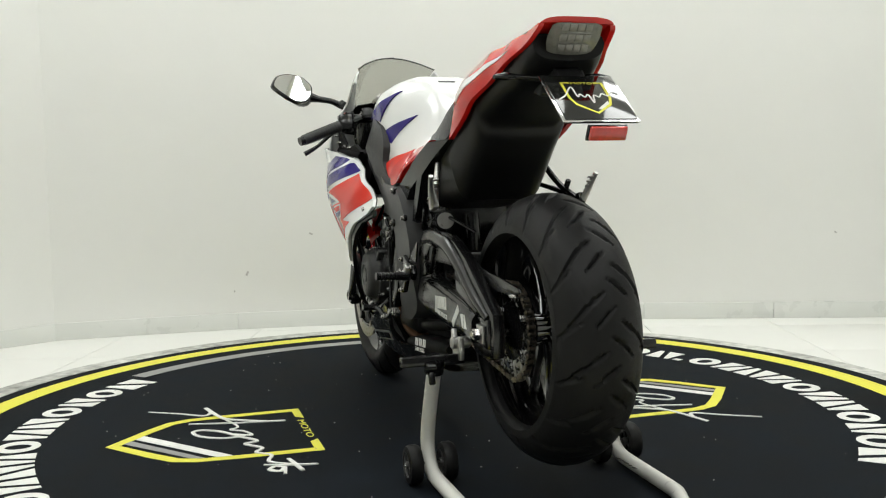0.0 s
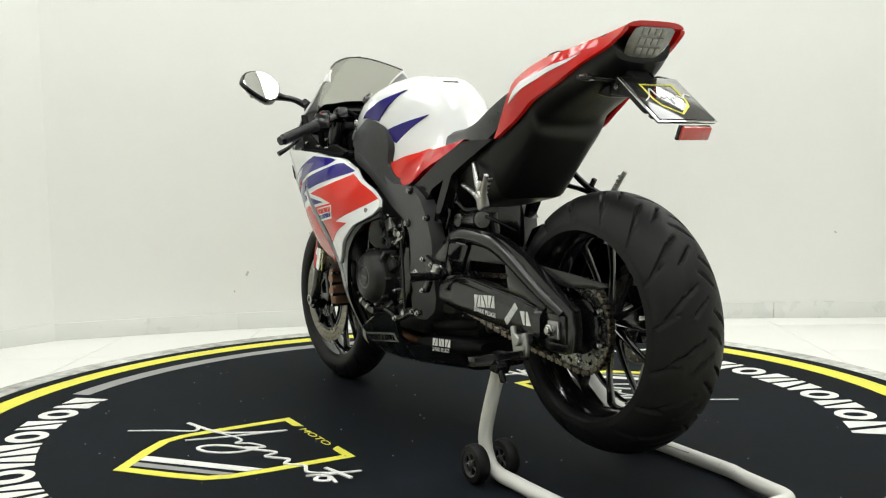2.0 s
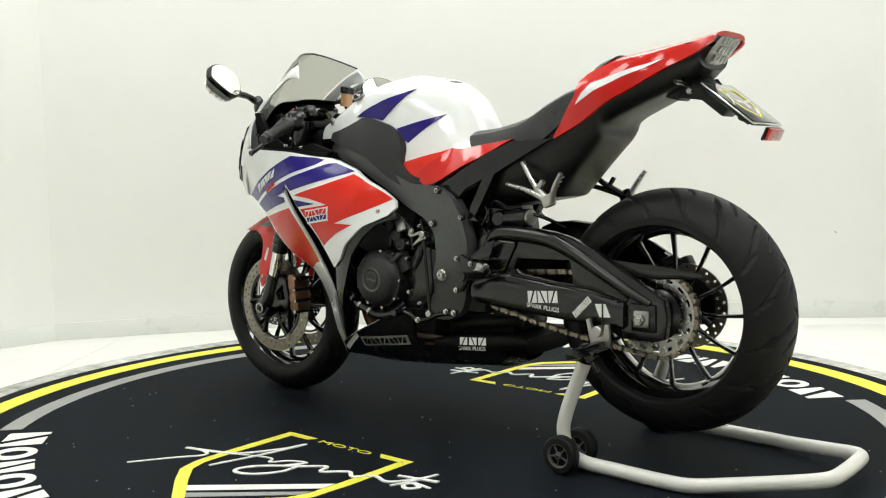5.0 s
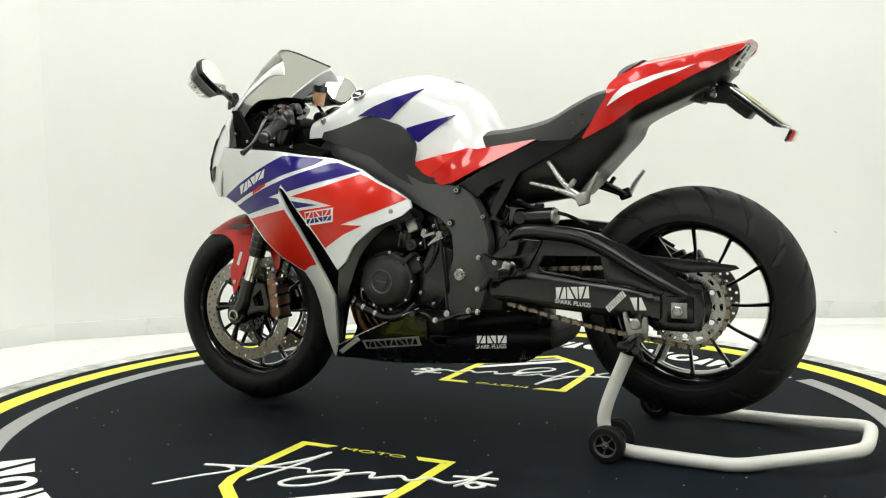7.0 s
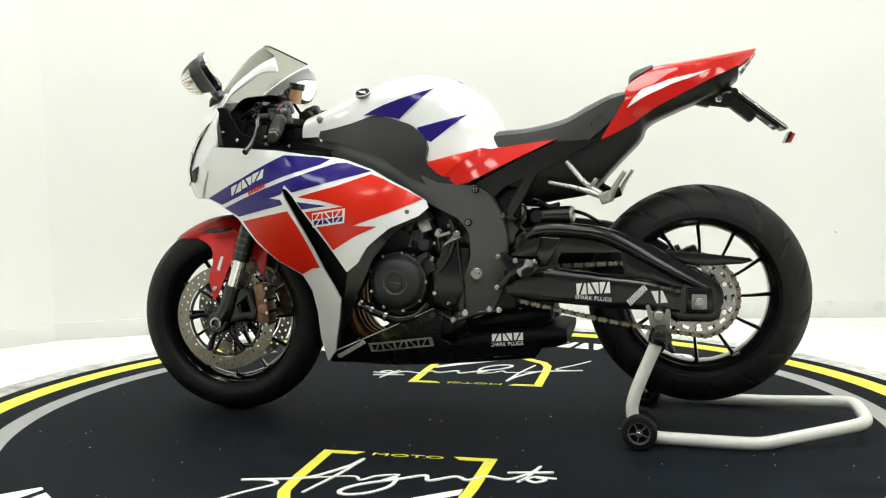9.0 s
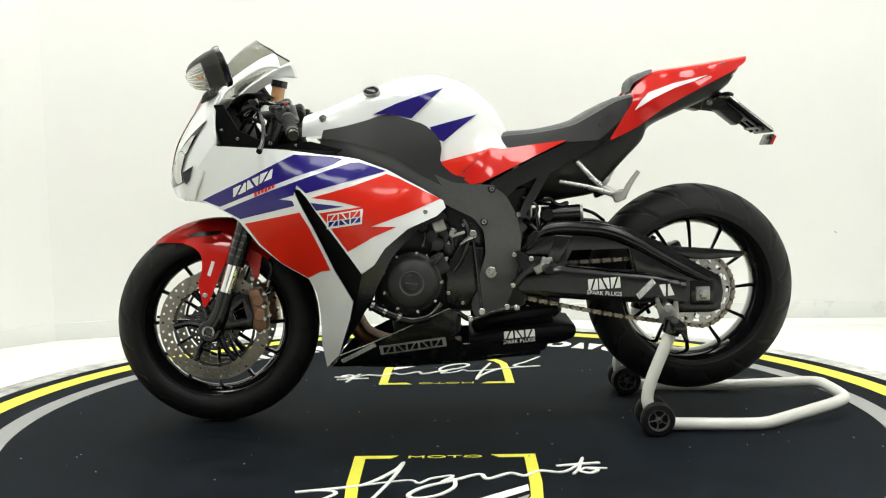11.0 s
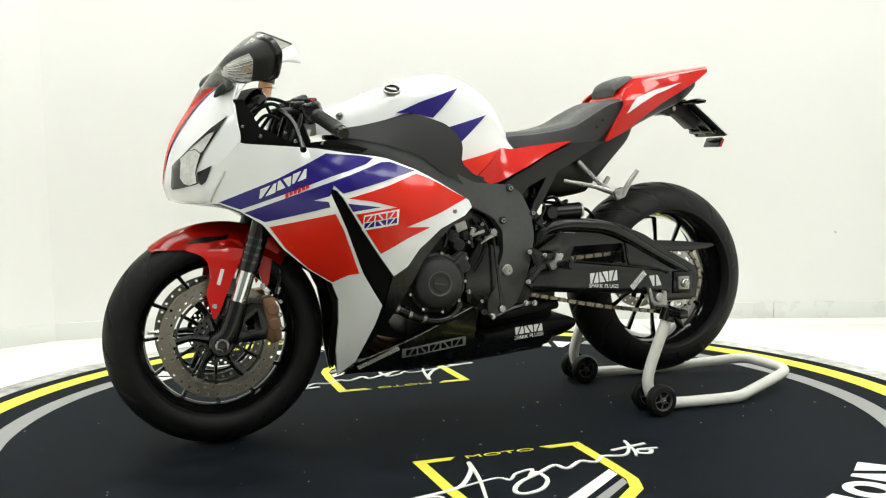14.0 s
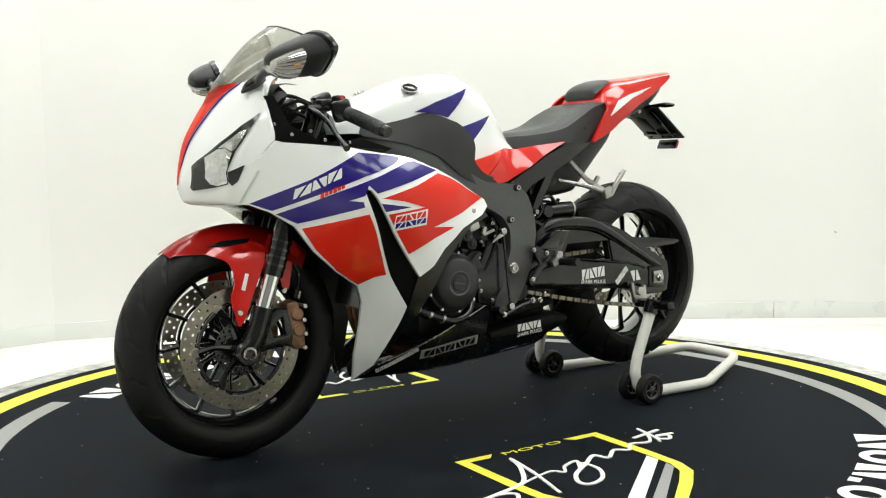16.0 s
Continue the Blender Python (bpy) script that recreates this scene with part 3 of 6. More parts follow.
def wheel(name, C, R, width, rim_r, rimw, lean, label, grooves):
    hub = merge(lathe([(0.030, -0.055), (0.042, -0.050), (0.034, -0.02), (0.034, 0.02), (0.042, 0.050), (0.030, 0.055)], n=40), lathe([(0.012, -0.060), (0.030, -0.058), (0.030, 0.058), (0.012, 0.060)], n=24))
    wob = part(name, hub, RIM_BLACK, bike, label)
    wob.matrix_basis = pose(*C, 0, 0, 1.66)
    part("tyre", tyre_bm(R, width, rim_r, tread(grooves, lean)), TYRE, wob, "black rubber tyre with curved tread grooves", sharp=50)
    hw = rimw / 2
    part("rim", lathe([(rim_r - 0.012, -hw * 0.7), (rim_r + 0.006, -hw), (rim_r + 0.009, -hw + 0.003), (rim_r - 0.002, -hw + 0.012), (rim_r - 0.014, -hw * 0.55), (rim_r - 0.017, 0), (rim_r - 0.014, hw * 0.55), (rim_r - 0.002, hw - 0.012), (rim_r + 0.009, hw - 0.003), (rim_r + 0.006, hw), (rim_r - 0.012, hw * 0.7), (rim_r - 0.024, hw * 0.3), (rim_r - 0.027, 0), (rim_r - 0.024, -hw * 0.3)], n=96), RIM_BLACK, wob, "gloss black cast rim")
    for q in (-1, 1):
        part("rim_lip", lathe([(rim_r + 0.0085 + 0.0032 * math.cos(t_), q * (hw + 0.001) + 0.0032 * math.sin(t_)) for t_ in np.linspace(0, 2 * math.pi, 9)[:-1]], n=96), RIM_BLACK, wob)
    sp = None
    for k in range(12):
        a = k * 30
        if sp is None:
            bm = tube([(0.034, 0, 0), (0.07, 0, 0.004), (rim_r * 0.6, 0, 0.006), (rim_r - 0.022, 0, 0)], [0.0100, 0.0060, 0.0044, 0.0062], 8, smooth=12)
            for v in bm.verts:
                v.co.y *= 2.2
            sp = part("spoke", bm, RIM_BLACK, wob)
        else:
            again(sp, pose(0, 0, 0, 0, a, 0), wob)
    part("valve", tube([(rim_r - 0.035, 0.012, 0.02), (rim_r - 0.062, 0.022, 0.021)], 0.004, 8), CHROME, wob)
    part("balance_weight", box((0.004, 0.012, 0.022), pose(0, 0, 0, 0, 122, 0) @ pose(rim_r - 0.021, hw * 0.45, 0), 0.001), STEEL, wob)
    return wob


def disc_bm(r0, r1, thick, holes):
    outer = ring2d(0, 0, r1, 72)
    hs = [ring2d(0, 0, r0, 48)]
    for k in range(holes):
        a = 2 * math.pi * k / holes
        for q, da in ((0.27, 0.0), (0.73, 0.45)):
            r = r0 + (r1 - r0) * q
            hs.append(ring2d(r * math.cos(a + da * 2 * math.pi / holes), r * math.sin(a + da * 2 * math.pi / holes), 0.0040, 8))
    return shell(outer, thick / 2, thick, 0.05, hs, grid=False)


fw = wheel("front_wheel", FW, 0.2985, 0.122, 0.216, 0.100, 1.0, "front wheel with twelve thin black spokes", 18)
rw = wheel("rear_wheel", RW, 0.3085, 0.200, 0.217, 0.172, -1.0, "rear wheel with wide tyre and twelve black spokes", 16)
fd = part("brake_disc", disc_bm(0.124, 0.160, 0.0045, 36), DISCSTEEL, fw, "drilled bronze-grey steel brake disc")
fd.location = (0, 0.072, 0)
fd2 = again(fd, pose(0, -0.072, 0), fw)
for d_ in (fd, fd2):
    arms = [pin(0.121 * math.cos(a), 0, 0.121 * math.sin(a), 0.0125, -0.006, 0.006, 14) for a in (2 * math.pi * k / 6 for k in range(6))]
    for b_ in arms:
        part("disc_button", b_, DISCSTEEL, fw).location = d_.location
    arms = [tube([(0.03 * math.cos(a), 0, 0.03 * math.sin(a)), (0.075 * math.cos(a + .1), 0, 0.075 * math.sin(a + .1)), (0.117 * math.cos(a), 0, 0.117 * math.sin(a))], [0.013, 0.008, 0.011], 8, smooth=8) for a in (2 * math.pi * k / 6 for k in range(6))]
    part("disc_carrier", lathe([(0.026, -0.006), (0.048, -0.005), (0.048, 0.005), (0.026, 0.006)], n=32), SATIN, fw).location = d_.location
    for b_ in arms:
        part("carrier_arm", b_, SATIN, fw).location = d_.location
    part("tone_ring", disc_bm(0.050, 0.072, 0.003, 20), SATIN, fw, "slotted black sensor ring").location = d_.location * 1.06
    part("carrier_rim", lathe([(0.112, -0.003), (0.119, -0.003), (0.119, 0.003), (0.112, 0.003)], n=60), SATIN, fw).location = d_.location
rd = part("brake_disc", disc_bm(0.078, 0.110, 0.005, 22), DISCSTEEL, rw, "drilled rear brake disc")
rd.location = (0, -0.085, 0)
for a in (2 * math.pi * k / 5 for k in range(5)):
    part("carrier_arm", tube([(0.03 * math.cos(a), 0, 0.03 * math.sin(a)), (0.08 * math.cos(a), 0, 0.08 * math.sin(a))], 0.009, 8), SATIN, rw).location = rd.location

# sprocket on the wheel's left
teeth, NT = [], 43
for k in range(NT * 4):
    a = 2 * math.pi * k / (NT * 4)
    r = (0.1035, 0.1085, 0.1085, 0.1035)[k % 4]
    teeth.append((r * math.cos(a), r * math.sin(a)))
slots = []
for k in range(16):
    a0 = 2 * math.pi * k / 16
    da = 0.10
    arc = [(0.094 * math.cos(a0 + q * da), 0.094 * math.sin(a0 + q * da)) for q in (-1, -0.3, 0.3, 1)] + [(0.085 * math.cos(a0 + q * da), 0.085 * math.sin(a0 + q * da)) for q in (1, 0.3, -0.3, -1)]
    slots.append(arc)
spr = part("sprocket", shell(teeth, 0.003, 0.006, 0.05, [ring2d(0, 0, 0.066, 40)] + slots, grid=False), STEEL, rw, "pale steel rear sprocket with slots")
spr.location = (0, 0.094, 0)
part("sprocket_carrier", lathe([(0.022, -0.050), (0.070, -0.030), (0.070, -0.002), (0.050, 0.010), (0.022, 0.014)], n=40), SATIN, rw).location = spr.location
for b_ in [*[tube([(0.05 * math.cos(a), -0.02, 0.05 * math.sin(a)), (0.078 * math.cos(a), -0.004, 0.078 * math.sin(a))], 0.012, 10) for a in (2 * math.pi * k / 6 for k in range(6))]]:
    part("carrier_arm", b_, SATIN, rw).location = spr.location
for k in range(6):
    a = 2 * math.pi * (k + 0.5) / 6
    part("sprocket_nut", pin(0.077 * math.cos(a), 0, 0.077 * math.sin(a), 0.0085, -0.002, 0.012, 6), CHROME, rw).location = spr.location

# drive chain round both sprockets
CH = part("chain", pin(-0.185, 0.082, 0.418, 0.030, -0.004, 0.004, 24), CHAINMETAL, bike, "brass-coloured roller drive chain")
pts = []
rR, rF, cF = 0.109, 0.036, Vector((-0.185, 0.418))
cR = Vector((RW.x, RW.z))
for k in range(60):
    a = radians(100 + 160 * k / 59)
    pts.append((cR.x + rR * math.cos(a), cR.y + rR * math.sin(a)))
low0, low1 = Vector(pts[-1]), Vector((cF.x - 0.006, cF.y - rF - 0.005))
for k in range(1, 40):
    q = low0.lerp(low1, k / 40)
    pts.append((q.x, q.y - 0.010 * math.sin(math.pi * k / 40)))
for k in range(30):
    a = radians(-100 + 200 * k / 29)
    pts.append((cF.x + rF * math.cos(a), cF.y + rF * math.sin(a)))
up0, up1 = Vector(pts[-1]), Vector(pts[0])
for k in range(1, 40):
    q = up0.lerp(up1, k / 40)
    pts.append((q.x, q.y))
cum = [0.0]
for i in range(len(pts)):
    a, b = pts[i], pts[(i + 1) % len(pts)]
    cum.append(cum[-1] + math.hypot(b[0] - a[0], b[1] - a[1]))
NL = round(cum[-1] / 0.0159 / 2) * 2
outline = [(x * 1.0, z * 1.12) for x, z in [(-0.0125, 0), (-0.011, 0.0048), (-0.0075, 0.0062), (-0.003, 0.0042), (0.003, 0.0042), (0.0075, 0.0062), (0.011, 0.0048), (0.0125, 0), (0.011, -0.0048), (0.0075, -0.0062), (0.003, -0.0042), (-0.003, -0.0042), (-0.0075, -0.0062), (-0.011, -0.0048)]]
proto = []
for off in (0.0075, 0.0052):
    bm = merge(*[shell(outline, s * off + 0.0009, 0.0018, 0.5, grid=False) for s in (1, -1)], *[pin(q, 0, 0, 0.0048, -off - 0.002, off + 0.002, 8) for q in (-0.0079, 0.0079)])
    proto.append(bm)
linkobs = [None, None]
for k in range(NL):
    s = cum[-1] * (k + 0.5) / NL
    i = min(int(np.searchsorted(cum, s)) - 1, len(pts) - 1)
    a, b = Vector(pts[i]), Vector(pts[(i + 1) % len(pts)])
    q = a.lerp(b, (s - cum[i]) / max(1e-9, cum[i + 1] - cum[i]))
    d = b - a
    m_ = pose(q.x, 0.094 + centre(q.x), q.y, 0, -math.degrees(math.atan2(d.y, d.x)), 0)
    j = k % 2
    if linkobs[j] is None:
        linkobs[j] = part("link", proto[j], (CHAINMETAL, CHAINDARK)[j], CH)
        linkobs[j].matrix_basis = m_
    else:
        again(linkobs[j], m_, CH)

# ---- swingarm
ARM_TOP = [(-0.231, 0.520), (-0.262, 0.570), (-0.300, 0.585), (-0.360, 0.590), (-0.472, 0.578), (-0.522, 0.566), (-0.606, 0.532), (-0.691, 0.480), (-0.766, 0.438), (-0.790, 0.425), (-0.798, 0.380), (-0.790, 0.330), (-0.764, 0.322), (-0.675, 0.322), (-0.641, 0.345), (-0.371, 0.378), (-0.238, 0.388), (-0.205, 0.400), (-0.190, 0.430), (-0.200, 0.480)]
WINDOW_HOLE = [(-0.353, 0.475), (-0.369, 0.506), (-0.529, 0.508), (-0.541, 0.448), (-0.484, 0.449), (-0.368, 0.462)]
AXLE_SLOT = [(-0.705, 0.345), (-0.705, 0.412), (-0.765, 0.412), (-0.765, 0.345)]
arm = part("swingarm", merge(plate(ARM_TOP, 0.108, 0.134, [WINDOW_HOLE, AXLE_SLOT], 0.006), flip(plate(ARM_TOP, 0.112, 0.146, (), 0.006)), box((0.10, 0.24, 0.11), pose(-0.27, 0, 0.47), 0.02)), SATIN, bike, "satin black braced swingarm")
BEAM = [(-0.215, 0.425), (-0.250, 0.448), (-0.329, 0.463), (-0.484, 0.447), (-0.611, 0.433), (-0.672, 0.418), (-0.690, 0.412), (-0.690, 0.346), (-0.663, 0.350), (-0.544, 0.354), (-0.391, 0.365), (-0.233, 0.379), (-0.215, 0.395)]


def beam_y(x, z):
    """A flat-sided box beam with a broad slope along its top and a narrow one below."""
    top = np.interp(-x, [0.21, 0.33, 0.48, 0.61, 0.69], [0.440, 0.463, 0.447, 0.433, 0.411])
    low = np.interp(-x, [0.21, 0.233, 0.391, 0.544, 0.663, 0.69], [0.385, 0.379, 0.365, 0.354, 0.350, 0.346])
    k = (z - low) / (top - low)
    return 0.1495 - 0.010 * max(0.0, (k - 0.80) / 0.20) ** 2 - 0.007 * max(0.0, (0.14 - k) / 0.14) ** 2 - 0.010 * max(0.0, (-0.30 - x) / -0.09 if x > -0.30 else 0.0)


part("lower_beam", shell(soften(BEAM), beam_y, 0.022, 0.010), SATIN, arm, "satin black box-section lower beam")
brace = tube([(-0.268, 0.128, 0.545), (-0.300, 0.130, 0.564), (-0.345, 0.132, 0.570), (-0.410, 0.132, 0.566), (-0.475, 0.132, 0.556), (-0.544, 0.132, 0.526), (-0.619, 0.133, 0.483), (-0.692, 0.134, 0.443), (-0.755, 0.132, 0.412)], [0.014, 0.022, 0.022, 0.021, 0.021, 0.019, 0.016, 0.014, 0.010], 14, smooth=50)
part("upper_brace", brace, SATIN, arm, "rounded satin black upper brace")
part("front_gusset", plate([(-0.240, 0.548), (-0.262, 0.566), (-0.345, 0.556), (-0.370, 0.545), (-0.345, 0.498), (-0.330, 0.470), (-0.258, 0.456), (-0.238, 0.480)], 0.130, 0.143, (), 0.006), SATIN, arm)
part("rear_gusset", plate([(-0.532, 0.512), (-0.548, 0.440), (-0.615, 0.428), (-0.690, 0.408), (-0.700, 0.425), (-0.62, 0.470), (-0.560, 0.505)], 0.128, 0.140, (), 0.005), SATIN, arm)
part("weld_line", tube([(-0.283, 0.1435, 0.556), (-0.32, 0.1435, 0.550), (-0.365, 0.1435, 0.546)], 0.0014, 6, smooth=10), STEEL, arm)
part("weld_line", tube([(-0.350, 0.142, 0.463), (-0.484, 0.1435, 0.4475), (-0.66, 0.1435, 0.422)], 0.0022, 6, smooth=10), SATIN, arm)
adj = part("chain_adjuster", plate([(-0.705, 0.345), (-0.705, 0.412), (-0.772, 0.412), (-0.772, 0.345)], 0.118, 0.140, (), 0.004), SATIN, arm)
part("adjuster_block", plate([(-0.718, 0.357), (-0.718, 0.397), (-0.757, 0.397), (-0.757, 0.357)], 0.140, 0.148, (), 0.002), ALU, arm)
part("axle_nut", merge(pin(-0.737, 0, 0.377, 0.0145, 0.147, 0.162, 6), pin(-0.737, 0, 0.377, 0.0085, 0.150, 0.166, 20)), STEEL, arm)
part("axle", tube([(-0.737, -0.16, 0.377), (-0.737, 0.16, 0.377)], 0.009, 12), STEEL, arm)


def wedges(w, h, lean=1):
    """Two plain wedges that fill a block of w by h, parted by a slim slanting gap."""
    a, b, g = w / 2, h / 2, w * 0.10
    return [[(p * lean, q) for p, q in poly] for poly in (((-a, -b), (a * 0.45 - g, -b), (-a * 0.45 - g, b), (-a, b)), ((a * 0.45 + g, -b), (a, -b), (a, b), (-a * 0.45 + g, b)))]


def bars(parent, spec, y, material, tilt=0.0, at=(0, 0), slant=0.0):
    """Plain wedge pairs in place of a maker's mark: (x, z, width, height) each."""
    for n_, (x, z, w, h) in enumerate(spec):
        bm = merge(*[shell(poly, 0.0006, 0.0012, 1.0, grid=False) for poly in wedges(w, h, 1 - 2 * (n_ % 2))])
        for v in bm.verts:
            v.co.x -= slant * v.co.z
        bmesh.ops.transform(bm, matrix=pose(at[0], y, at[1], 0, tilt, 0) @ pose(x, 0, z), verts=bm.verts)
        part("mark_bar", bm, material, parent)


bars(arm, [(0.032, 0.0, 0.027, 0.031), (0.0, 0.0, 0.029, 0.031), (-0.032, 0.0, 0.027, 0.031)], 0.1502, STICKER, 4, (-0.457, 0.411))
sp_t = text_bm("SPARK PLUGS", 0.0165, 0.0008)
bmesh.ops.transform(sp_t, matrix=pose(-0.457, 0.1500, 0.378, 90, 0, 180) @ pose(0, 0, 0, 0, 0, -4), verts=sp_t.verts)
part("letters", sp_t, STICKER, arm, "small white sticker words")
bars(arm, [(0.0265 - 0.0132 * k, 0, 0.0112, 0.017) for k in range(5)], 0.1502, STICKER, 45, (-0.575, 0.394), 0.1)
bars(arm, [(0.0, 0.0, 0.030, 0.033)], 0.1500, STICKER, 4, (-0.634, 0.390), -0.35)

guard = [(-0.505, 0.556), (-0.560, 0.532), (-0.640, 0.512), (-0.760, 0.503), (-0.868, 0.492), (-0.878, 0.484), (-0.850, 0.476), (-0.760, 0.470), (-0.700, 0.474), (-0.620, 0.500), (-0.540, 0.520)]
part("chain_guard", plate(guard, 0.098, 0.106, (), 0.003), SATIN, bike, "pointed black chain guard")

part("rear_caliper", merge(box((0.070, 0.040, 0.036), pose(-0.705, -0.130, 0.480, 0, 25, 0), 0.008), box((0.04, 0.03, 0.024), pose(-0.67, -0.14, 0.490, 0, 25, 0), 0.006), pin(-0.71, -0.13, 0.492, 0.010, -0.025, 0.028, 14)), ENGINE, bike, "dark rear brake caliper")
part("caliper_hose", tube([(-0.66, -0.13, 0.515), (-0.60, -0.125, 0.545), (-0.52, -0.12, 0.54), (-0.45, -0.10, 0.56)], 0.005, 8, smooth=20), SATIN, bike)
part("linkage", merge(box((0.14, 0.12, 0.07), pose(-0.27, 0, 0.345, 0, -10, 0), 0.012), box((0.05, 0.05, 0.12), pose(-0.31, 0, 0.36, 0, 20, 0), 0.01), pin(-0.245, 0.0, 0.335, 0.016, -0.075, 0.075, 16)), ENGINE, bike, "dark suspension linkage")
part("linkage_bolt", pin(-0.245, 0.0, 0.335, 0.009, -0.08, 0.084, 6), STEEL, bike)

# ---- frame and engine
FRAME_O = [(0.362, 0.813), (0.299, 0.843), (0.222, 0.826), (0.145, 0.800), (0.052, 0.745), (-0.035, 0.703), (-0.139, 0.695), (-0.180, 0.667), (-0.210, 0.610), (-0.223, 0.546), (-0.214, 0.466), (-0.195, 0.386), (-0.177, 0.346), (-0.134, 0.320), (-0.089, 0.321), (-0.079, 0.349), (-0.096, 0.421), (-0.122, 0.501), (-0.119, 0.565), (-0.089, 0.605), (-0.018, 0.640), (0.037, 0.675), (0.146, 0.735), (0.239, 0.770)]
fy = tps([(0.36, 0.82, 0.10), (0.25, 0.80, 0.165), (0.05, 0.70, 0.178), (-0.14, 0.62, 0.178), (-0.21, 0.56, 0.168), (-0.15, 0.46, 0.168), (-0.10, 0.33, 0.146), (-0.19, 0.38, 0.138), (0.15, 0.77, 0.178)])
fr = both("frame_spar", shell(soften(FRAME_O), fy, 0.045, 0.02), FRAMEGREY, bike, "dark grey cast aluminium frame spar")
for x, z, r in ((-0.136, 0.450, 0.017), (-0.118, 0.594, 0.011), (-0.140, 0.685, 0.011), (-0.214, 0.612, 0.009)):
    y = fy(x, z)
    part("frame_bolt", merge(pin(x, y, z, r, -0.004, 0.006, 20), pin(x, y, z, r * 0.55, 0.0, 0.009, 6)), STEEL if r > 0.012 else SATIN, fr[0])
    part("bolt_head", lathe([(r * 0.25, 0.0), (r * 0.62, 0.0), (r * 0.62, 0.0125), (r * 0.3, 0.0125)], x, y, z, 16), STEEL, fr[0])

block = box((0.36, 0.24, 0.20), pose(0.02, 0, 0.43), 0.03)
EXTRA = (("cylinder_head", box((0.22, 0.26, 0.20), pose(0.12, 0, 0.57, 0, -22, 0), 0.02)), ("gearbox", box((0.18, 0.22, 0.18), pose(-0.15, 0, 0.43), 0.02)), ("sump", box((0.2, 0.2, 0.1), pose(0.05, 0, 0.31), 0.02)), ("throttle_body", box((0.28, 0.27, 0.28), pose(-0.03, -0.01, 0.575), 0.02)), ("airbox", box((0.26, 0.24, 0.18), pose(0.12, 0, 0.70), 0.02)), ("battery_box", box((0.16, 0.22, 0.20), pose(-0.18, 0, 0.60), 0.02)))
engine = part("engine", block, ENGINE, bike, "dark grey engine block with round side cover")
for nm, b_ in EXTRA:
    part(nm, b_, ENGINE if nm in ("cylinder_head", "gearbox", "sump") else SATIN, engine)
part("generator_cover", lathe([(0.0001, 0.222), (0.020, 0.222), (0.022, 0.219), (0.030, 0.219), (0.032, 0.222), (0.062, 0.218), (0.070, 0.210), (0.074, 0.195), (0.080, 0.190), (0.082, 0.150), (0.0001, 0.150)], 0.086, 0, 0.428, 64, closed=False), ENGINE, engine, "round matt grey generator cover")
for k in range(9):
    a = radians(20 + k * 40)
    part("cover_bolt", pin(0.086 + 0.083 * math.cos(a), 0, 0.428 + 0.083 * math.sin(a), 0.0048, 0.176, 0.196, 8), STEEL, engine)
part("cover_lug", merge(box((0.05, 0.03, 0.06), pose(0.012, 0.165, 0.475, 0, 30, 0), 0.008), box((0.045, 0.026, 0.012), pose(0.015, 0.186, 0.492, 0, 40, 0), 0.003)), ENGINE, engine)
for x, z, r in ((0.029, 0.555, 0.017), (0.013, 0.530, 0.017), (0.055, 0.58, 0.012)):
    part("engine_plug", merge(pin(x, 0, z, r, 0.12, 0.178, 24), pin(x, 0, z, r * 0.55, 0.17, 0.183, 6)), ENGINE, engine)
part("cam_bracket", box((0.035, 0.03, 0.035), pose(0.008, 0.165, 0.585, 0, 20, 0), 0.004), ALU, engine)
part("sprocket_cover", plate([(-0.05, 0.535), (-0.12, 0.52), (-0.10, 0.40), (-0.06, 0.345), (-0.01, 0.36), (-0.005, 0.46)], 0.12, 0.170, (), 0.008), SATIN, engine)
for dz in (0.0, 0.03, 0.06):
    part("cooling_fin", box((0.17, 0.25, 0.008), pose(0.12, 0, 0.55 + dz, 0, -22, 0), 0.002), ENGINE, engine)
part("water_hose", tube([(0.215, 0.17, 0.372), (0.18, 0.182, 0.352), (0.14, 0.185, 0.335), (0.09, 0.185, 0.320), (0.04, 0.18, 0.33), (0.01, 0.16, 0.36)], 0.014, 12, smooth=30), SATIN, engine, "black rubber coolant hose")
for q in ((0.200, 0.178, 0.362), (0.165, 0.184, 0.345), (0.125, 0.185, 0.330)):
    part("hose_clip", tube([(q[0] + 0.004, q[1], q[2] + 0.002), (q[0] - 0.004, q[1], q[2] - 0.002)], 0.0165, 14), STEEL, engine)
for k, yy in enumerate((0.06, 0.02, -0.02, -0.06)):
    part("exhaust_pipe", tube([(0.20, yy, 0.50), (0.265, yy, 0.44), (0.275, yy * 0.9, 0.34), (0.235, yy * 0.8, 0.25), (0.12, yy * 0.6, 0.215), (-0.05, yy * 0.4, 0.215)], 0.021, 12, smooth=30), COPPER, engine, "heat-stained steel exhaust pipe" if k == 0 else "")
rad = part("radiator", box((0.035, 0.24, 0.22), pose(0.265, 0, 0.46, 0, -14, 0), 0.008), SATIN, bike, "black finned radiator")
for k in range(13):
    part("fin", box((0.004, 0.22, 0.003), pose(0.284 + 0.0035 * (6 - k), 0, 0.36 + 0.014 * k, 0, -14, 0), 0), SATIN, rad)
rod = part("shift_rod", tube([(-0.086, 0.186, 0.560), (-0.098, 0.188, 0.45), (-0.108, 0.190, 0.345)], 0.0042, 8), SATIN, bike, "thin black gearshift rod")
for q in ((-0.086, 0.186, 0.562), (-0.108, 0.190, 0.343)):
    part("rod_joint", pin(q[0], q[1], q[2], 0.010, -0.008, 0.010, 14), STEEL, rod)
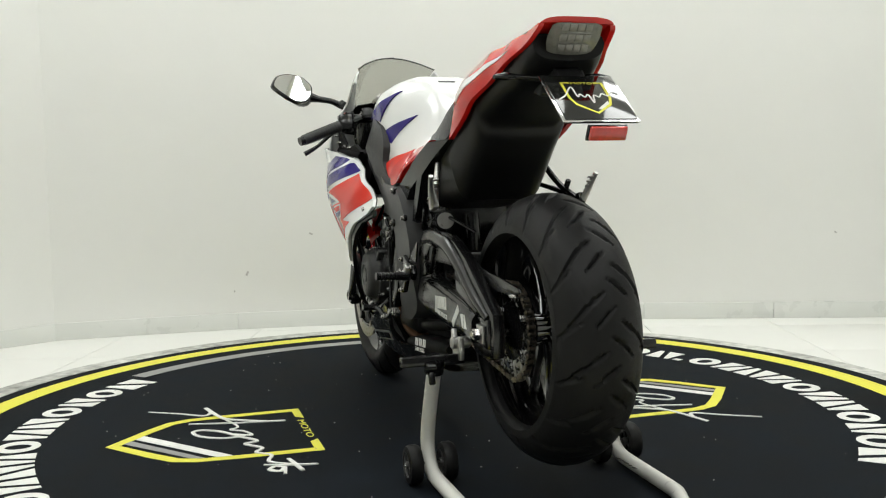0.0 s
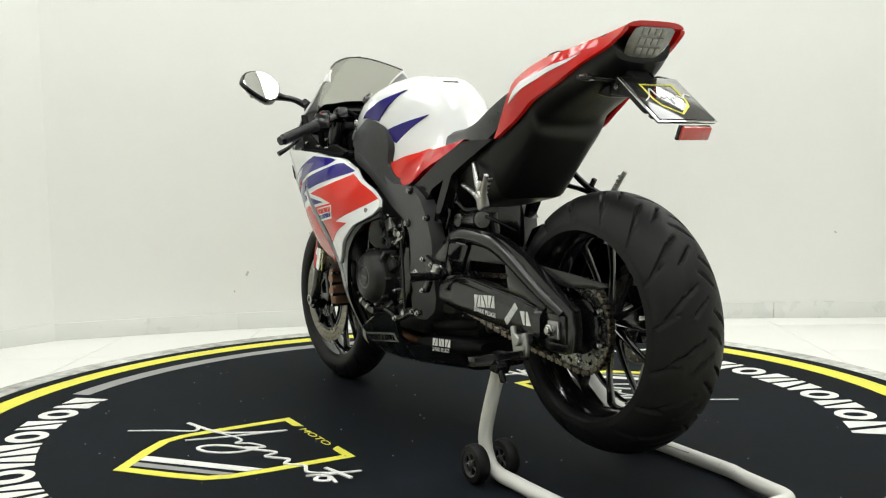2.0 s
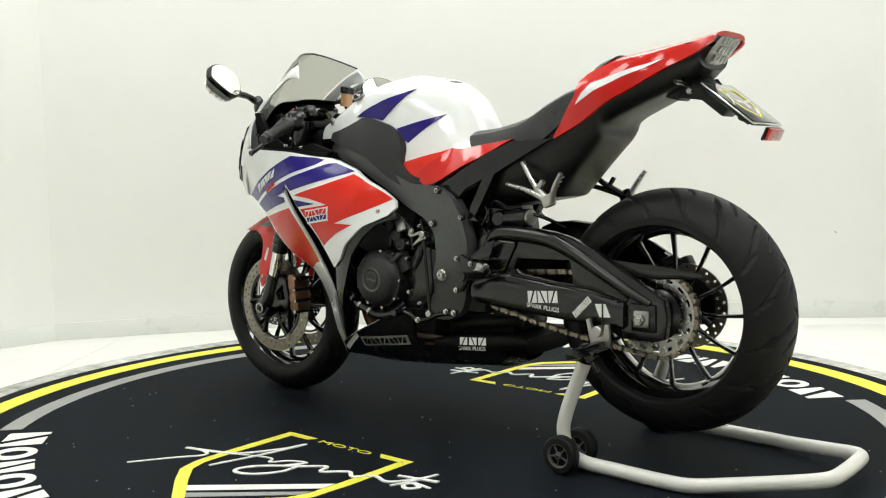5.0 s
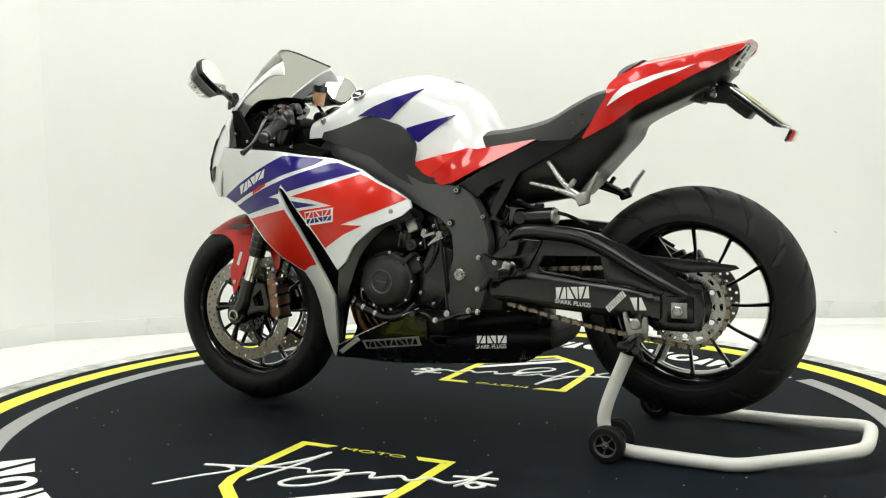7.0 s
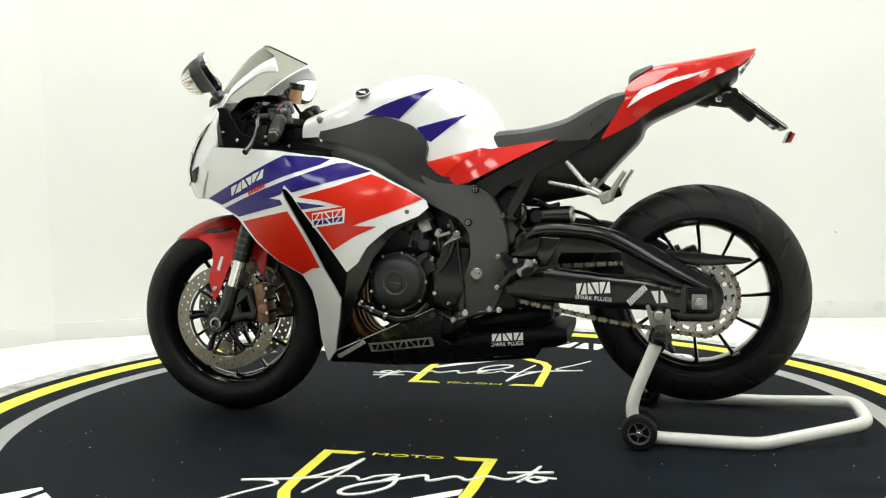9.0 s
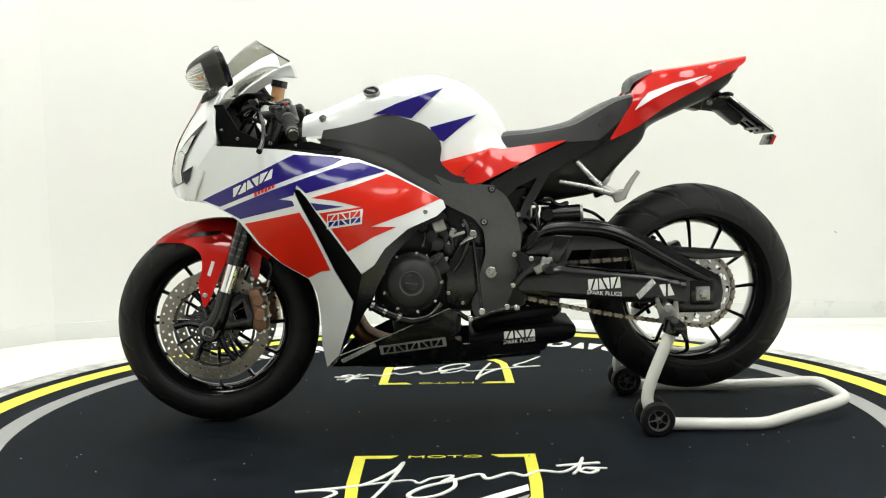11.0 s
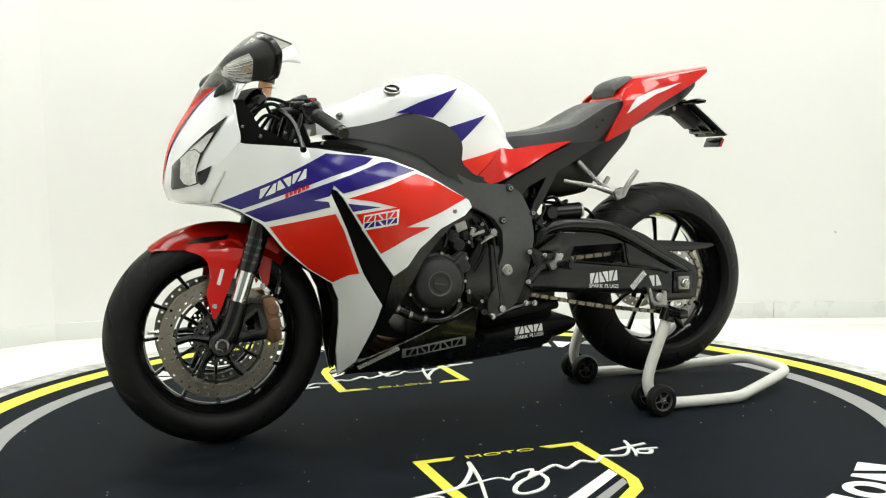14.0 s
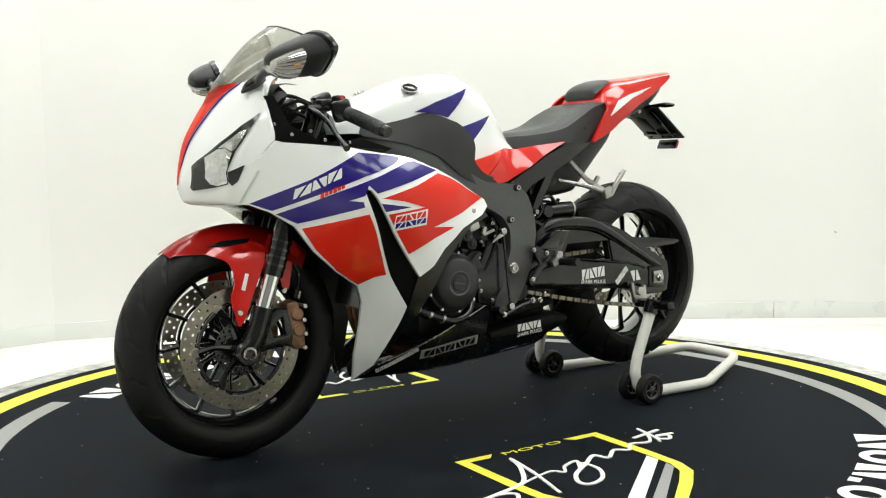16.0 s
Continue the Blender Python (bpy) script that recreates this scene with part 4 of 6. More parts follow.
part("shift_arm", plate([(-0.09, 0.570), (-0.098, 0.552), (-0.070, 0.540), (-0.046, 0.528), (-0.050, 0.536)], 0.180, 0.190, (), 0.002), STEEL, rod)
part("shift_lever", tube([(-0.20, 0.195, 0.352), (-0.15, 0.200, 0.345), (-0.11, 0.196, 0.330), (-0.075, 0.200, 0.322), (-0.045, 0.21, 0.340), (-0.025, 0.225, 0.347)], 0.007, 10, smooth=24), SATIN, rod)
for x, z in ((-0.075, 0.324), (-0.178, 0.356), (-0.205, 0.354)):
    part("lever_bolt", merge(pin(x, 0.202, z, 0.0085, -0.012, 0.005, 16), pin(x, 0.202, z, 0.0055, 0, 0.010, 6)), STEEL, rod)
part("lever_peg", tube([(-0.03, 0.212, 0.345), (-0.03, 0.255, 0.347)], 0.009, 12), SATIN, rod)

# rider footrest on its hanger
hang = part("footrest_hanger", plate([(-0.195, 0.505), (-0.215, 0.512), (-0.245, 0.495), (-0.30, 0.492), (-0.318, 0.470), (-0.300, 0.452), (-0.270, 0.458), (-0.235, 0.440), (-0.215, 0.410), (-0.195, 0.405), (-0.190, 0.42), (-0.225, 0.455)], 0.168, 0.182, (), 0.004), SATIN, bike, "black alloy rider footrest hanger")
part("footpeg", merge(tube([(-0.285, 0.185, 0.462), (-0.290, 0.275, 0.466)], [0.012, 0.010, 0.011], 12, smooth=8), *[lathe([(0.009, 0), (0.0125, 0.001), (0.0125, 0.004), (0.009, 0.005)], -0.29, 0.21 + 0.010 * k, 0.464, 14) for k in range(6)]), SATIN, hang, "knurled black footpeg")
part("peg_bracket", merge(box((0.032, 0.022, 0.022), pose(-0.272, 0.192, 0.462, 0, 30, 0), 0.004), box((0.024, 0.014, 0.032), pose(-0.285, 0.190, 0.476, 0, -20, 0), 0.004)), ALU, hang)
for x, z in ((-0.200, 0.500), (-0.196, 0.414), (-0.248, 0.488), (-0.300, 0.485)):
    part("hanger_bolt", merge(pin(x, 0.182, z, 0.0075, -0.004, 0.004, 14), pin(x, 0.182, z, 0.004, 0, 0.008, 6)), STEEL, hang)
part("heel_guard", plate([(-0.225, 0.500), (-0.295, 0.545), (-0.320, 0.555), (-0.300, 0.498)], 0.165, 0.170, (), 0.002), SATIN, hang)

# pillion footrests
for s in (1, -1):
    br = tube([(-0.385, 0.128, 0.756), (-0.435, 0.150, 0.70), (-0.492, 0.172, 0.660)], [0.008, 0.008, 0.010], 10, smooth=14)
    b2 = tube([(-0.335, 0.132, 0.701), (-0.42, 0.155, 0.683), (-0.492, 0.172, 0.660)], [0.006, 0.007, 0.010], 10, smooth=14)
    b3 = merge(br, b2, box((0.036, 0.018, 0.032), pose(-0.495, 0.175, 0.660, 0, 20, 0), 0.006), box((0.05, 0.012, 0.012), pose(-0.455, 0.160, 0.690, 0, 55, 0), 0.003))
    peg = merge(tube([(-0.505, 0.178, 0.655), (-0.520, 0.188, 0.690), (-0.545, 0.196, 0.728)], [0.009, 0.008, 0.006], 10, smooth=12), *[box((0.008, 0.020, 0.003), pose(-0.512 - 0.007 * k, 0.186, 0.674 + 0.011 * k, 0, 30, 0), 0.001) for k in range(5)])
    hgr = part("pillion_hanger", b3 if s > 0 else flip(b3), ALU if s > 0 else SATIN, bike, "bare alloy pillion footrest hanger" if s > 0 else "black pillion footrest hanger")
    part("pillion_peg", peg if s > 0 else flip(peg), ALU, hgr)

# subframe and undertail
SUB = [(-0.131, 0.699), (-0.275, 0.776), (-0.362, 0.812), (-0.472, 0.816), (-0.423, 0.790), (-0.307, 0.728), (-0.262, 0.650), (-0.238, 0.612), (-0.249, 0.600), (-0.216, 0.604), (-0.228, 0.640), (-0.270, 0.715), (-0.215, 0.690), (-0.184, 0.660)]
both("subframe", shell(SUB, tps([(-0.13, 0.70, 0.165), (-0.25, 0.62, 0.150), (-0.28, 0.76, 0.155), (-0.40, 0.80, 0.142), (-0.47, 0.81, 0.128)]), 0.03, 0.02), SATIN, bike, "black alloy subframe")
UNDER_SEC = ((-0.22, 0.80, 0.630, 0.115), (-0.30, 0.81, 0.640, 0.122), (-0.36, 0.825, 0.650, 0.120), (-0.430, 0.85, 0.662, 0.116), (-0.450, 0.86, 0.676, 0.115), (-0.530, 0.91, 0.760, 0.108), (-0.578, 0.935, 0.810, 0.104), (-0.600, 0.945, 0.850, 0.101),
             (-0.676, 0.98, 0.888, 0.088), (-0.756, 1.00, 0.920, 0.074), (-0.800, 1.013, 0.942, 0.066), (-0.838, 1.025, 0.970, 0.054))
undertail = part("undertail", loft([[(x, 0, t), (x, w * 0.8, t), (x, w, t - (t - b) * 0.22), (x, w * 0.93, b + (t - b) * 0.38), (x, w * 0.66, b + 0.006), (x, 0, b)] for x, t, b, w in UNDER_SEC], 70, 24), UNDER, bike, "black plastic undertail")
for q in (1, -1):
    part("liner_seam", tube([(x, centre(x) + q * w * 0.975, b + (t - b) * 0.36) for x, t, b, w in UNDER_SEC[3:11]], 0.0028, 6, smooth=30), SATIN, undertail)
part("number_plate_lamp", box((0.03, 0.05, 0.016), pose(-0.80, centre(-0.8), 0.935, 0, -35, 0), 0.004), RIM_BLACK, undertail)
part("liner_rib", tube([(-0.44, centre(-0.44) + 0.085, 0.675), (-0.44, centre(-0.44) - 0.085, 0.675)], 0.006, 8), SATIN, undertail)
part("shock_reservoir", merge(tube([(-0.285, 0.10, 0.606), (-0.395, 0.115, 0.612)], 0.024, 18), pin(-0.30, 0.10, 0.607, 0.02, 0.0, 0.03, 16)), SATIN, bike, "black shock absorber reservoir")
part("shock_cap", tube([(-0.393, 0.115, 0.612), (-0.402, 0.116, 0.6125)], 0.021, 18), ALU, bpy.data.objects["shock_reservoir"])
part("brake_hose", tube([(-0.25, 0.10, 0.64), (-0.32, 0.11, 0.635), (-0.42, 0.10, 0.615), (-0.47, 0.06, 0.585)], 0.005, 8, smooth=20), SATIN, bike)
part("cable", tube([(-0.23, 0.13, 0.66), (-0.27, 0.135, 0.632), (-0.26, 0.135, 0.60), (-0.24, 0.13, 0.585)], 0.004, 8, smooth=20), SATIN, bike)
part("shock_absorber", merge(tube([(-0.26, 0, 0.62), (-0.30, 0, 0.40)], 0.022, 14)), SATIN, bike)

# ---- tank and knee panels
TANK = [[(0.395, 0, 0.905), (0.395, 0.05, 0.900), (0.395, 0.085, 0.885), (0.395, 0.100, 0.865), (0.395, 0.105, 0.84)],
        [(0.330, 0, 0.926), (0.330, 0.06, 0.922), (0.330, 0.105, 0.905), (0.330, 0.120, 0.885), (0.330, 0.124, 0.84)],
        [(0.260, 0, 0.952), (0.260, 0.07, 0.950), (0.260, 0.122, 0.934), (0.260, 0.142, 0.905), (0.260, 0.148, 0.83)],
        [(0.190, 0, 0.980), (0.190, 0.08, 0.977), (0.190, 0.132, 0.962), (0.190, 0.156, 0.930), (0.190, 0.163, 0.82)],
        [(0.110, 0, 1.005), (0.110, 0.075, 1.002), (0.110, 0.128, 0.985), (0.110, 0.160, 0.940), (0.110, 0.168, 0.78)],
        [(0.030, 0, 1.015), (0.030, 0.068, 1.012), (0.030, 0.118, 0.986), (0.030, 0.150, 0.930), (0.030, 0.166, 0.75)],
        [(-0.030, 0, 1.004), (-0.030, 0.060, 1.000), (-0.030, 0.104, 0.968), (-0.030, 0.134, 0.905), (-0.030, 0.158, 0.73)],
        [(-0.090, 0, 0.978), (-0.090, 0.050, 0.972), (-0.090, 0.086, 0.935), (-0.090, 0.112, 0.872), (-0.090, 0.148, 0.735)],
        [(-0.140, 0, 0.938), (-0.140, 0.042, 0.930), (-0.140, 0.072, 0.895), (-0.140, 0.098, 0.845), (-0.140, 0.138, 0.760)],
        [(-0.182, 0, 0.880), (-0.182, 0.032, 0.872), (-0.182, 0.060, 0.845), (-0.182, 0.085, 0.815), (-0.182, 0.120, 0.790)],
        [(-0.215, 0, 0.815), (-0.215, 0.025, 0.812), (-0.215, 0.045, 0.802), (-0.215, 0.060, 0.795), (-0.215, 0.075, 0.785)]]
tank = part("fuel_tank", loft(TANK, 80, 40), WHITE, bike, "glossy white fuel tank with blue flashes")
_half = [catmull(s, 40) for s in TANK]
_tank_pts = [(p.x, p.z, p.y) for h in _half for p in h[6::5]]
tank_y = tps(_tank_pts, 1e-6)
TIP_A = [(0.186, 0.897), (0.120, 0.926), (-0.010, 0.970), (0.020, 0.942), (0.080, 0.884), (0.134, 0.896)]
TIP_B = [(0.030, 0.859), (-0.103, 0.895), (-0.055, 0.857), (-0.008, 0.818), (0.015, 0.830)]
for tip in (TIP_A, TIP_B):
    both("blue_flash", shell(tip, tank_y, 0.006, 0.012, off=0.0042), BLUE, tank, "pointed blue graphic")
for s in (1, -1):
    M = look((0.1906, 0.1462, 0.9605), (0.150, -0.10, 0.70)) @ pose(0, 0, 0, 90, 0, 0)
    for nm, bm, m_ in (("tank_badge", pin(0, 0, 0, 0.023, -0.004, 0.004, 28), COCKPIT), ("badge_ring", lathe([(0.021, -0.004), (0.024, -0.004), (0.024, 0.005), (0.021, 0.005)], n=28), STEEL), ("badge_wing", plate([(-0.016, -0.006), (-0.004, 0.004), (0.014, 0.010), (0.008, -0.004)], -0.0055, 0.0055, (), 0.0), STEEL)):
        for v in bm.verts:
            v.co.z *= 0.8
        bmesh.ops.transform(bm, matrix=M, verts=bm.verts)
        part(nm, bm if s > 0 else flip(bm), m_, tank, "round black and silver tank emblem" if nm == "tank_badge" else "")
part("tank_bolt", merge(pin(0.332, 0.112, 0.891, 0.011, -0.004, 0.010, 16), pin(0.332, 0.112, 0.891, 0.006, 0.004, 0.014, 6)), STEEL, tank)
for dx, dy, w in ((-0.062, 0.0, 0.05), (-0.085, 0.0, 0.035), (-0.10, 0.0, 0.045)):
    part("mark_bar", box((0.008, w, 0.0015), pose(dx, dy, 0.9925 + (dx + 0.062) * 0.62, 0, -29, 0), 0), SATIN, tank)
KNEE = [(0.325, 0.877), (0.236, 0.890), (0.135, 0.897), (0.046, 0.868), (0.009, 0.836), (-0.004, 0.806), (0.003, 0.761), (-0.035, 0.725), (-0.126, 0.705), (-0.083, 0.690), (-0.011, 0.692), (0.052, 0.724), (0.129, 0.780), (0.223, 0.812), (0.338, 0.836)]
ky = tps([(0.33, 0.86, 0.122), (0.24, 0.87, 0.152), (0.13, 0.87, 0.174), (0.12, 0.80, 0.186), (0.02, 0.80, 0.180), (0.01, 0.73, 0.180), (-0.04, 0.71, 0.176), (-0.12, 0.70, 0.170), (0.24, 0.82, 0.172), (0.05, 0.86, 0.172)])
both("knee_panel", shell(soften(KNEE), ky, 0.03, 0.016), PLASTIC, bike, "textured black knee panel beside the tank")
RED_T = [(0.003, 0.762), (-0.112, 0.790), (-0.138, 0.799), (-0.047, 0.722), (-0.02, 0.735)]
RED_S = [(-0.049, 0.722), (-0.141, 0.800), (-0.174, 0.796), (-0.250, 0.806), (-0.357, 0.818), (-0.271, 0.778), (-0.121, 0.706), (-0.084, 0.697)]
ry = tps([(0.0, 0.75, 0.170), (-0.08, 0.77, 0.162), (-0.14, 0.80, 0.118), (-0.06, 0.71, 0.170), (-0.12, 0.71, 0.166), (-0.25, 0.80, 0.128), (-0.35, 0.815, 0.138), (-0.2, 0.755, 0.160)])
both("tank_side", shell(RED_T, ry, 0.012, 0.014, off=0.001), ORANGE_RED, tank, "red lower tank panel")
both("side_panel", shell(RED_S, ry, 0.02, 0.014, off=0.004), RED, bike, "glossy red side panel under the seat")

# ---- seat and tail
SEAT = [[(-0.143, 0, 0.826), (-0.143, 0.04, 0.825), (-0.145, 0.066, 0.818), (-0.150, 0.074, 0.802)],
                   [(-0.175, 0, 0.846), (-0.175, 0.055, 0.845), (-0.175, 0.082, 0.832), (-0.172, 0.092, 0.800)],
                   [(-0.27, 0, 0.852), (-0.27, 0.065, 0.853), (-0.27, 0.100, 0.840), (-0.27, 0.113, 0.804)],
                   [(-0.37, 0, 0.872), (-0.37, 0.075, 0.875), (-0.37, 0.116, 0.858), (-0.37, 0.128, 0.808)],
                   [(-0.44, 0, 0.908), (-0.44, 0.075, 0.911), (-0.44, 0.114, 0.893), (-0.435, 0.128, 0.812)],
                   [(-0.505, 0, 0.938), (-0.505, 0.068, 0.940), (-0.505, 0.104, 0.926), (-0.49, 0.116, 0.852)],
                   [(-0.560, 0, 0.944), (-0.560, 0.065, 0.944), (-0.562, 0.098, 0.938), (-0.555, 0.108, 0.915)],
                   [(-0.578, 0, 0.925), (-0.578, 0.06, 0.925), (-0.578, 0.09, 0.92), (-0.575, 0.10, 0.91)]]
SEAT_EDGE = [[a, b, tuple(Vector(c).lerp(Vector(b), 0.16)), tuple(Vector(c).lerp(Vector(d), 0.10)), d] for a, b, c, d in SEAT]
part("seat", loft(SEAT_EDGE, 70, 40), LEATHER, bike, "black vinyl rider seat")
tail_y = tps([(-0.474, 0.813, 0.128), (-0.530, 0.900, 0.130), (-0.560, 0.932, 0.132), (-0.600, 0.950, 0.126), (-0.686, 0.984, 0.106), (-0.773, 1.004, 0.086), (-0.870, 1.040, 0.058), (-0.562, 0.975, 0.092), (-0.610, 0.996, 0.080), (-0.72, 1.014, 0.068), (-0.80, 1.030, 0.058), (-0.588, 0.874, 0.122), (-0.69, 0.937, 0.100), (-0.80, 0.990, 0.076)], 1e-3)
TAIL = [(-0.474, 0.812), (-0.545, 0.926), (-0.540, 0.948), (-0.562, 0.975), (-0.610, 0.996), (-0.720, 1.012), (-0.880, 1.044), (-0.876, 1.032), (-0.837, 1.006), (-0.768, 0.973), (-0.697, 0.937), (-0.624, 0.899), (-0.557, 0.852), (-0.515, 0.831)]
tail = both("tail_fairing", shell(soften(TAIL), tail_y, 0.012, 0.016), RED, bike, "glossy red tail fairing with white flash")
WFL = [(-0.546, 0.897), (-0.566, 0.926), (-0.587, 0.947), (-0.659, 0.972), (-0.766, 0.997), (-0.714, 0.976), (-0.663, 0.959), (-0.598, 0.929)]
wf = shell(WFL, tail_y, 0.003, 0.014, off=0.002)
part("white_flash", flip(wf), WHITE, tail[1], "white graphic")
part("white_flash", wf, WHITE, tail[0], "white graphic")
cowl = part("seat_cowl", loft([[(-0.552, 0, 0.960), (-0.552, 0.042, 0.958), (-0.550, 0.072, 0.950), (-0.548, 0.090, 0.935)],
                               [(-0.580, 0, 1.004), (-0.580, 0.032, 1.000), (-0.580, 0.058, 0.990), (-0.580, 0.080, 0.968)],
                               [(-0.620, 0, 1.020), (-0.620, 0.032, 1.016), (-0.620, 0.055, 1.007), (-0.620, 0.074, 0.990)],
                               [(-0.720, 0, 1.033), (-0.720, 0.030, 1.030), (-0.720, 0.050, 1.022), (-0.720, 0.066, 1.008)],
                               [(-0.820, 0, 1.047), (-0.820, 0.028, 1.045), (-0.820, 0.045, 1.039), (-0.820, 0.056, 1.028)],
                               [(-0.886, 0, 1.056), (-0.886, 0.028, 1.055), (-0.884, 0.044, 1.051), (-0.880, 0.054, 1.043)]], 50, 20), RED, bike, "red pillion seat cowl")
part("cowl_seam", tube([(-0.575, 0.082, 0.970), (-0.62, 0.075, 0.992), (-0.72, 0.067, 1.0105), (-0.82, 0.057, 1.0305)], 0.0026, 6, smooth=20), SATIN, cowl)
part("cowl_pad", loft([[(-0.546, 0, 0.962), (-0.546, 0.03, 0.961), (-0.548, 0.046, 0.956)],
                       [(-0.548, 0, 0.988), (-0.548, 0.04, 0.986), (-0.551, 0.060, 0.972)],
                       [(-0.566, 0, 1.007), (-0.568, 0.04, 1.004), (-0.572, 0.063, 0.988)],
                       [(-0.612, 0, 1.022), (-0.612, 0.034, 1.020), (-0.612, 0.056, 1.011)]], 16, 12), LEATHER, cowl, "black bump pad")
lampb = loft([[(-0.884, 0, 1.043), (-0.884, 0.026, 1.043), (-0.880, 0.036, 1.038)],
              [(-0.866, 0, 1.015), (-0.864, 0.028, 1.015), (-0.858, 0.038, 1.013)],
              [(-0.845, 0, 0.988), (-0.843, 0.024, 0.989), (-0.838, 0.033, 0.990)],
              [(-0.822, 0, 0.972), (-0.822, 0.014, 0.973), (-0.820, 0.024, 0.975)]], 20, 12)
tlamp = part("tail_light", lampb, SMOKEG, bike, "smoked clear tail light with ribbed cells")
for k in range(4):
    for q in range(3):
        part("light_cell", box((0.004, 0.0165, 0.0175), pose(-0.8785 + 0.0125 * q, centre(-0.87) - 0.0270 + 0.018 * k, 1.034 - 0.0195 * q, 0, -34, 0), 0.002), CELL, tlamp)

# plate holder
BRK = [(-0.735, 0.925), (-0.764, 0.932), (-0.818, 0.950), (-0.835, 0.951), (-0.865, 0.913), (-0.915, 0.874), (-0.912, 0.864), (-0.859, 0.893), (-0.805, 0.901), (-0.750, 0.909)]
hold = part("plate_holder", merge(plate(BRK, -0.002, 0.003, [ring2d(-0.790, 0.922, 0.009, 12), ring2d(-0.835, 0.915, 0.006, 10)], 0.001), plate(BRK, -0.062, -0.057, [ring2d(-0.790, 0.922, 0.009, 12)], 0.001), box((0.055, 0.060, 0.006), pose(-0.83, -0.03, 0.944, 0, -38, 0), 0.002), box((0.10, 0.060, 0.006), pose(-0.865, -0.03, 0.900, 0, -38, 0), 0.002), box((0.05, 0.07, 0.035), pose(-0.745, -0.025, 0.922, 0, -15, 0), 0.008)), UNDER, bike, "black tail tidy plate bracket")
part("bracket_bolt", pin(-0.79, 0.003, 0.922, 0.0075, -0.003, 0.004, 12), STEEL, hold)
PL = pose(-0.903, -0.042, 0.886, 0, -38.5, 0)
lic = part("plate_carrier", box((0.166, 0.172, 0.004), PL, 0.002), CHROME, hold, "polished metal plate carrier")
part("plate_face", box((0.155, 0.160, 0.002), PL @ pose(0, 0, 0.0035), 0.001), RIM_BLACK, hold, "glossy black dealer plate")
def plate_poly(poly, z, material, name, parent, label=""):
    bm = flat(poly, 0.0042, z)
    for v in bm.verts:
        v.co = Vector((-v.co.y, -v.co.x, v.co.z))
    bmesh.ops.transform(bm, matrix=PL, verts=bm.verts)
    return part(name, bm, material, parent, label)
def wide(pts, w):
    out, back = [], []
    for i, p in enumerate(pts):
        a, b = Vector(pts[max(i - 1, 0)]), Vector(pts[min(i + 1, len(pts) - 1)])
        d = (b - a).normalized()
        n_ = Vector((-d.y, d.x)) * w / 2
        out.append(tuple(Vector(p) + n_))
        back.append(tuple(Vector(p) - n_))
    return out + back[::-1]
part("plate_back", box((0.160, 0.166, 0.003), PL @ pose(0, 0, -0.0045), 0.001), UNDER, hold, "black back of the plate")
for y_ in (-0.055, 0.0, 0.055):
    part("back_rib", box((0.135, 0.010, 0.010), PL @ pose(0.004, y_, -0.011), 0.002), SATIN, hold)
part("back_rib", box((0.012, 0.15, 0.010), PL @ pose(-0.045, 0, -0.011), 0.002), SATIN, hold)
part("bracket_wedge", box((0.085, 0.066, 0.034), PL @ pose(0.045, 0.010, -0.026), 0.008), UNDER, hold)
plate_poly(wide([(-0.028, -0.050), (-0.046, -0.050), (-0.046, 0.005), (-0.038, 0.028), (0.0, 0.058), (0.038, 0.028), (0.046, 0.005), (0.046, -0.050), (0.028, -0.050)], 0.006), 0.0052, MAT_YELLOW, "shield_mark", hold, "yellow shield print")
flourish = catmull([(-0.072, 0.012, 0), (-0.052, -0.004, 0), (-0.030, -0.034, 0), (-0.026, 0.000, 0), (-0.018, -0.008, 0), (-0.010, 0.002, 0), (0.000, -0.006, 0), (0.004, 0.022, 0), (0.012, -0.004, 0), (0.022, 0.002, 0), (0.032, -0.010, 0), (0.044, -0.002, 0), (0.058, -0.016, 0), (0.070, -0.010, 0)], 70)
plate_poly(wide([(p.x, p.y) for p in flourish], 0.0034), 0.0056, STICKER, "script_mark", hold, "white script flourish")
word_ = text_bm("MOTO", 0.010, 0.0006)
bmesh.ops.transform(word_, matrix=PL @ pose(0.046, 0, 0.0046, 0, 0, -90) @ Matrix.Diagonal((1.7, 1, 1, 1)), verts=word_.verts)
part("letters", word_, MAT_YELLOW, hold)
plate_poly([(0.012, 0.046), (0.036, 0.026), (0.036, 0.016), (0.004, 0.044)], 0.0052, STICKER, "stripe_mark", hold)
refl = part("rear_reflector", box((0.009, 0.082, 0.030), pose(-0.982, -0.047, 0.811, 0, -25, 0), 0.004), REDLENS, hold, "red rear reflector")
part("reflector_back", box((0.007, 0.088, 0.034), pose(-0.974, -0.047, 0.813, 0, -25, 0), 0.003), SATIN, hold)
for s in (1, -1):
    part("turn_signal", merge(tube([(-0.80, s * 0.02, 0.935), (-0.805, s * 0.085, 0.938)], 0.006, 10), tube([(-0.80, s * 0.075, 0.938), (-0.812, s * 0.105, 0.938), (-0.818, s * 0.135, 0.936)], [0.006, 0.009, 0.005], 12, smooth=12)), SATIN, hold, "small black indicator stalk")

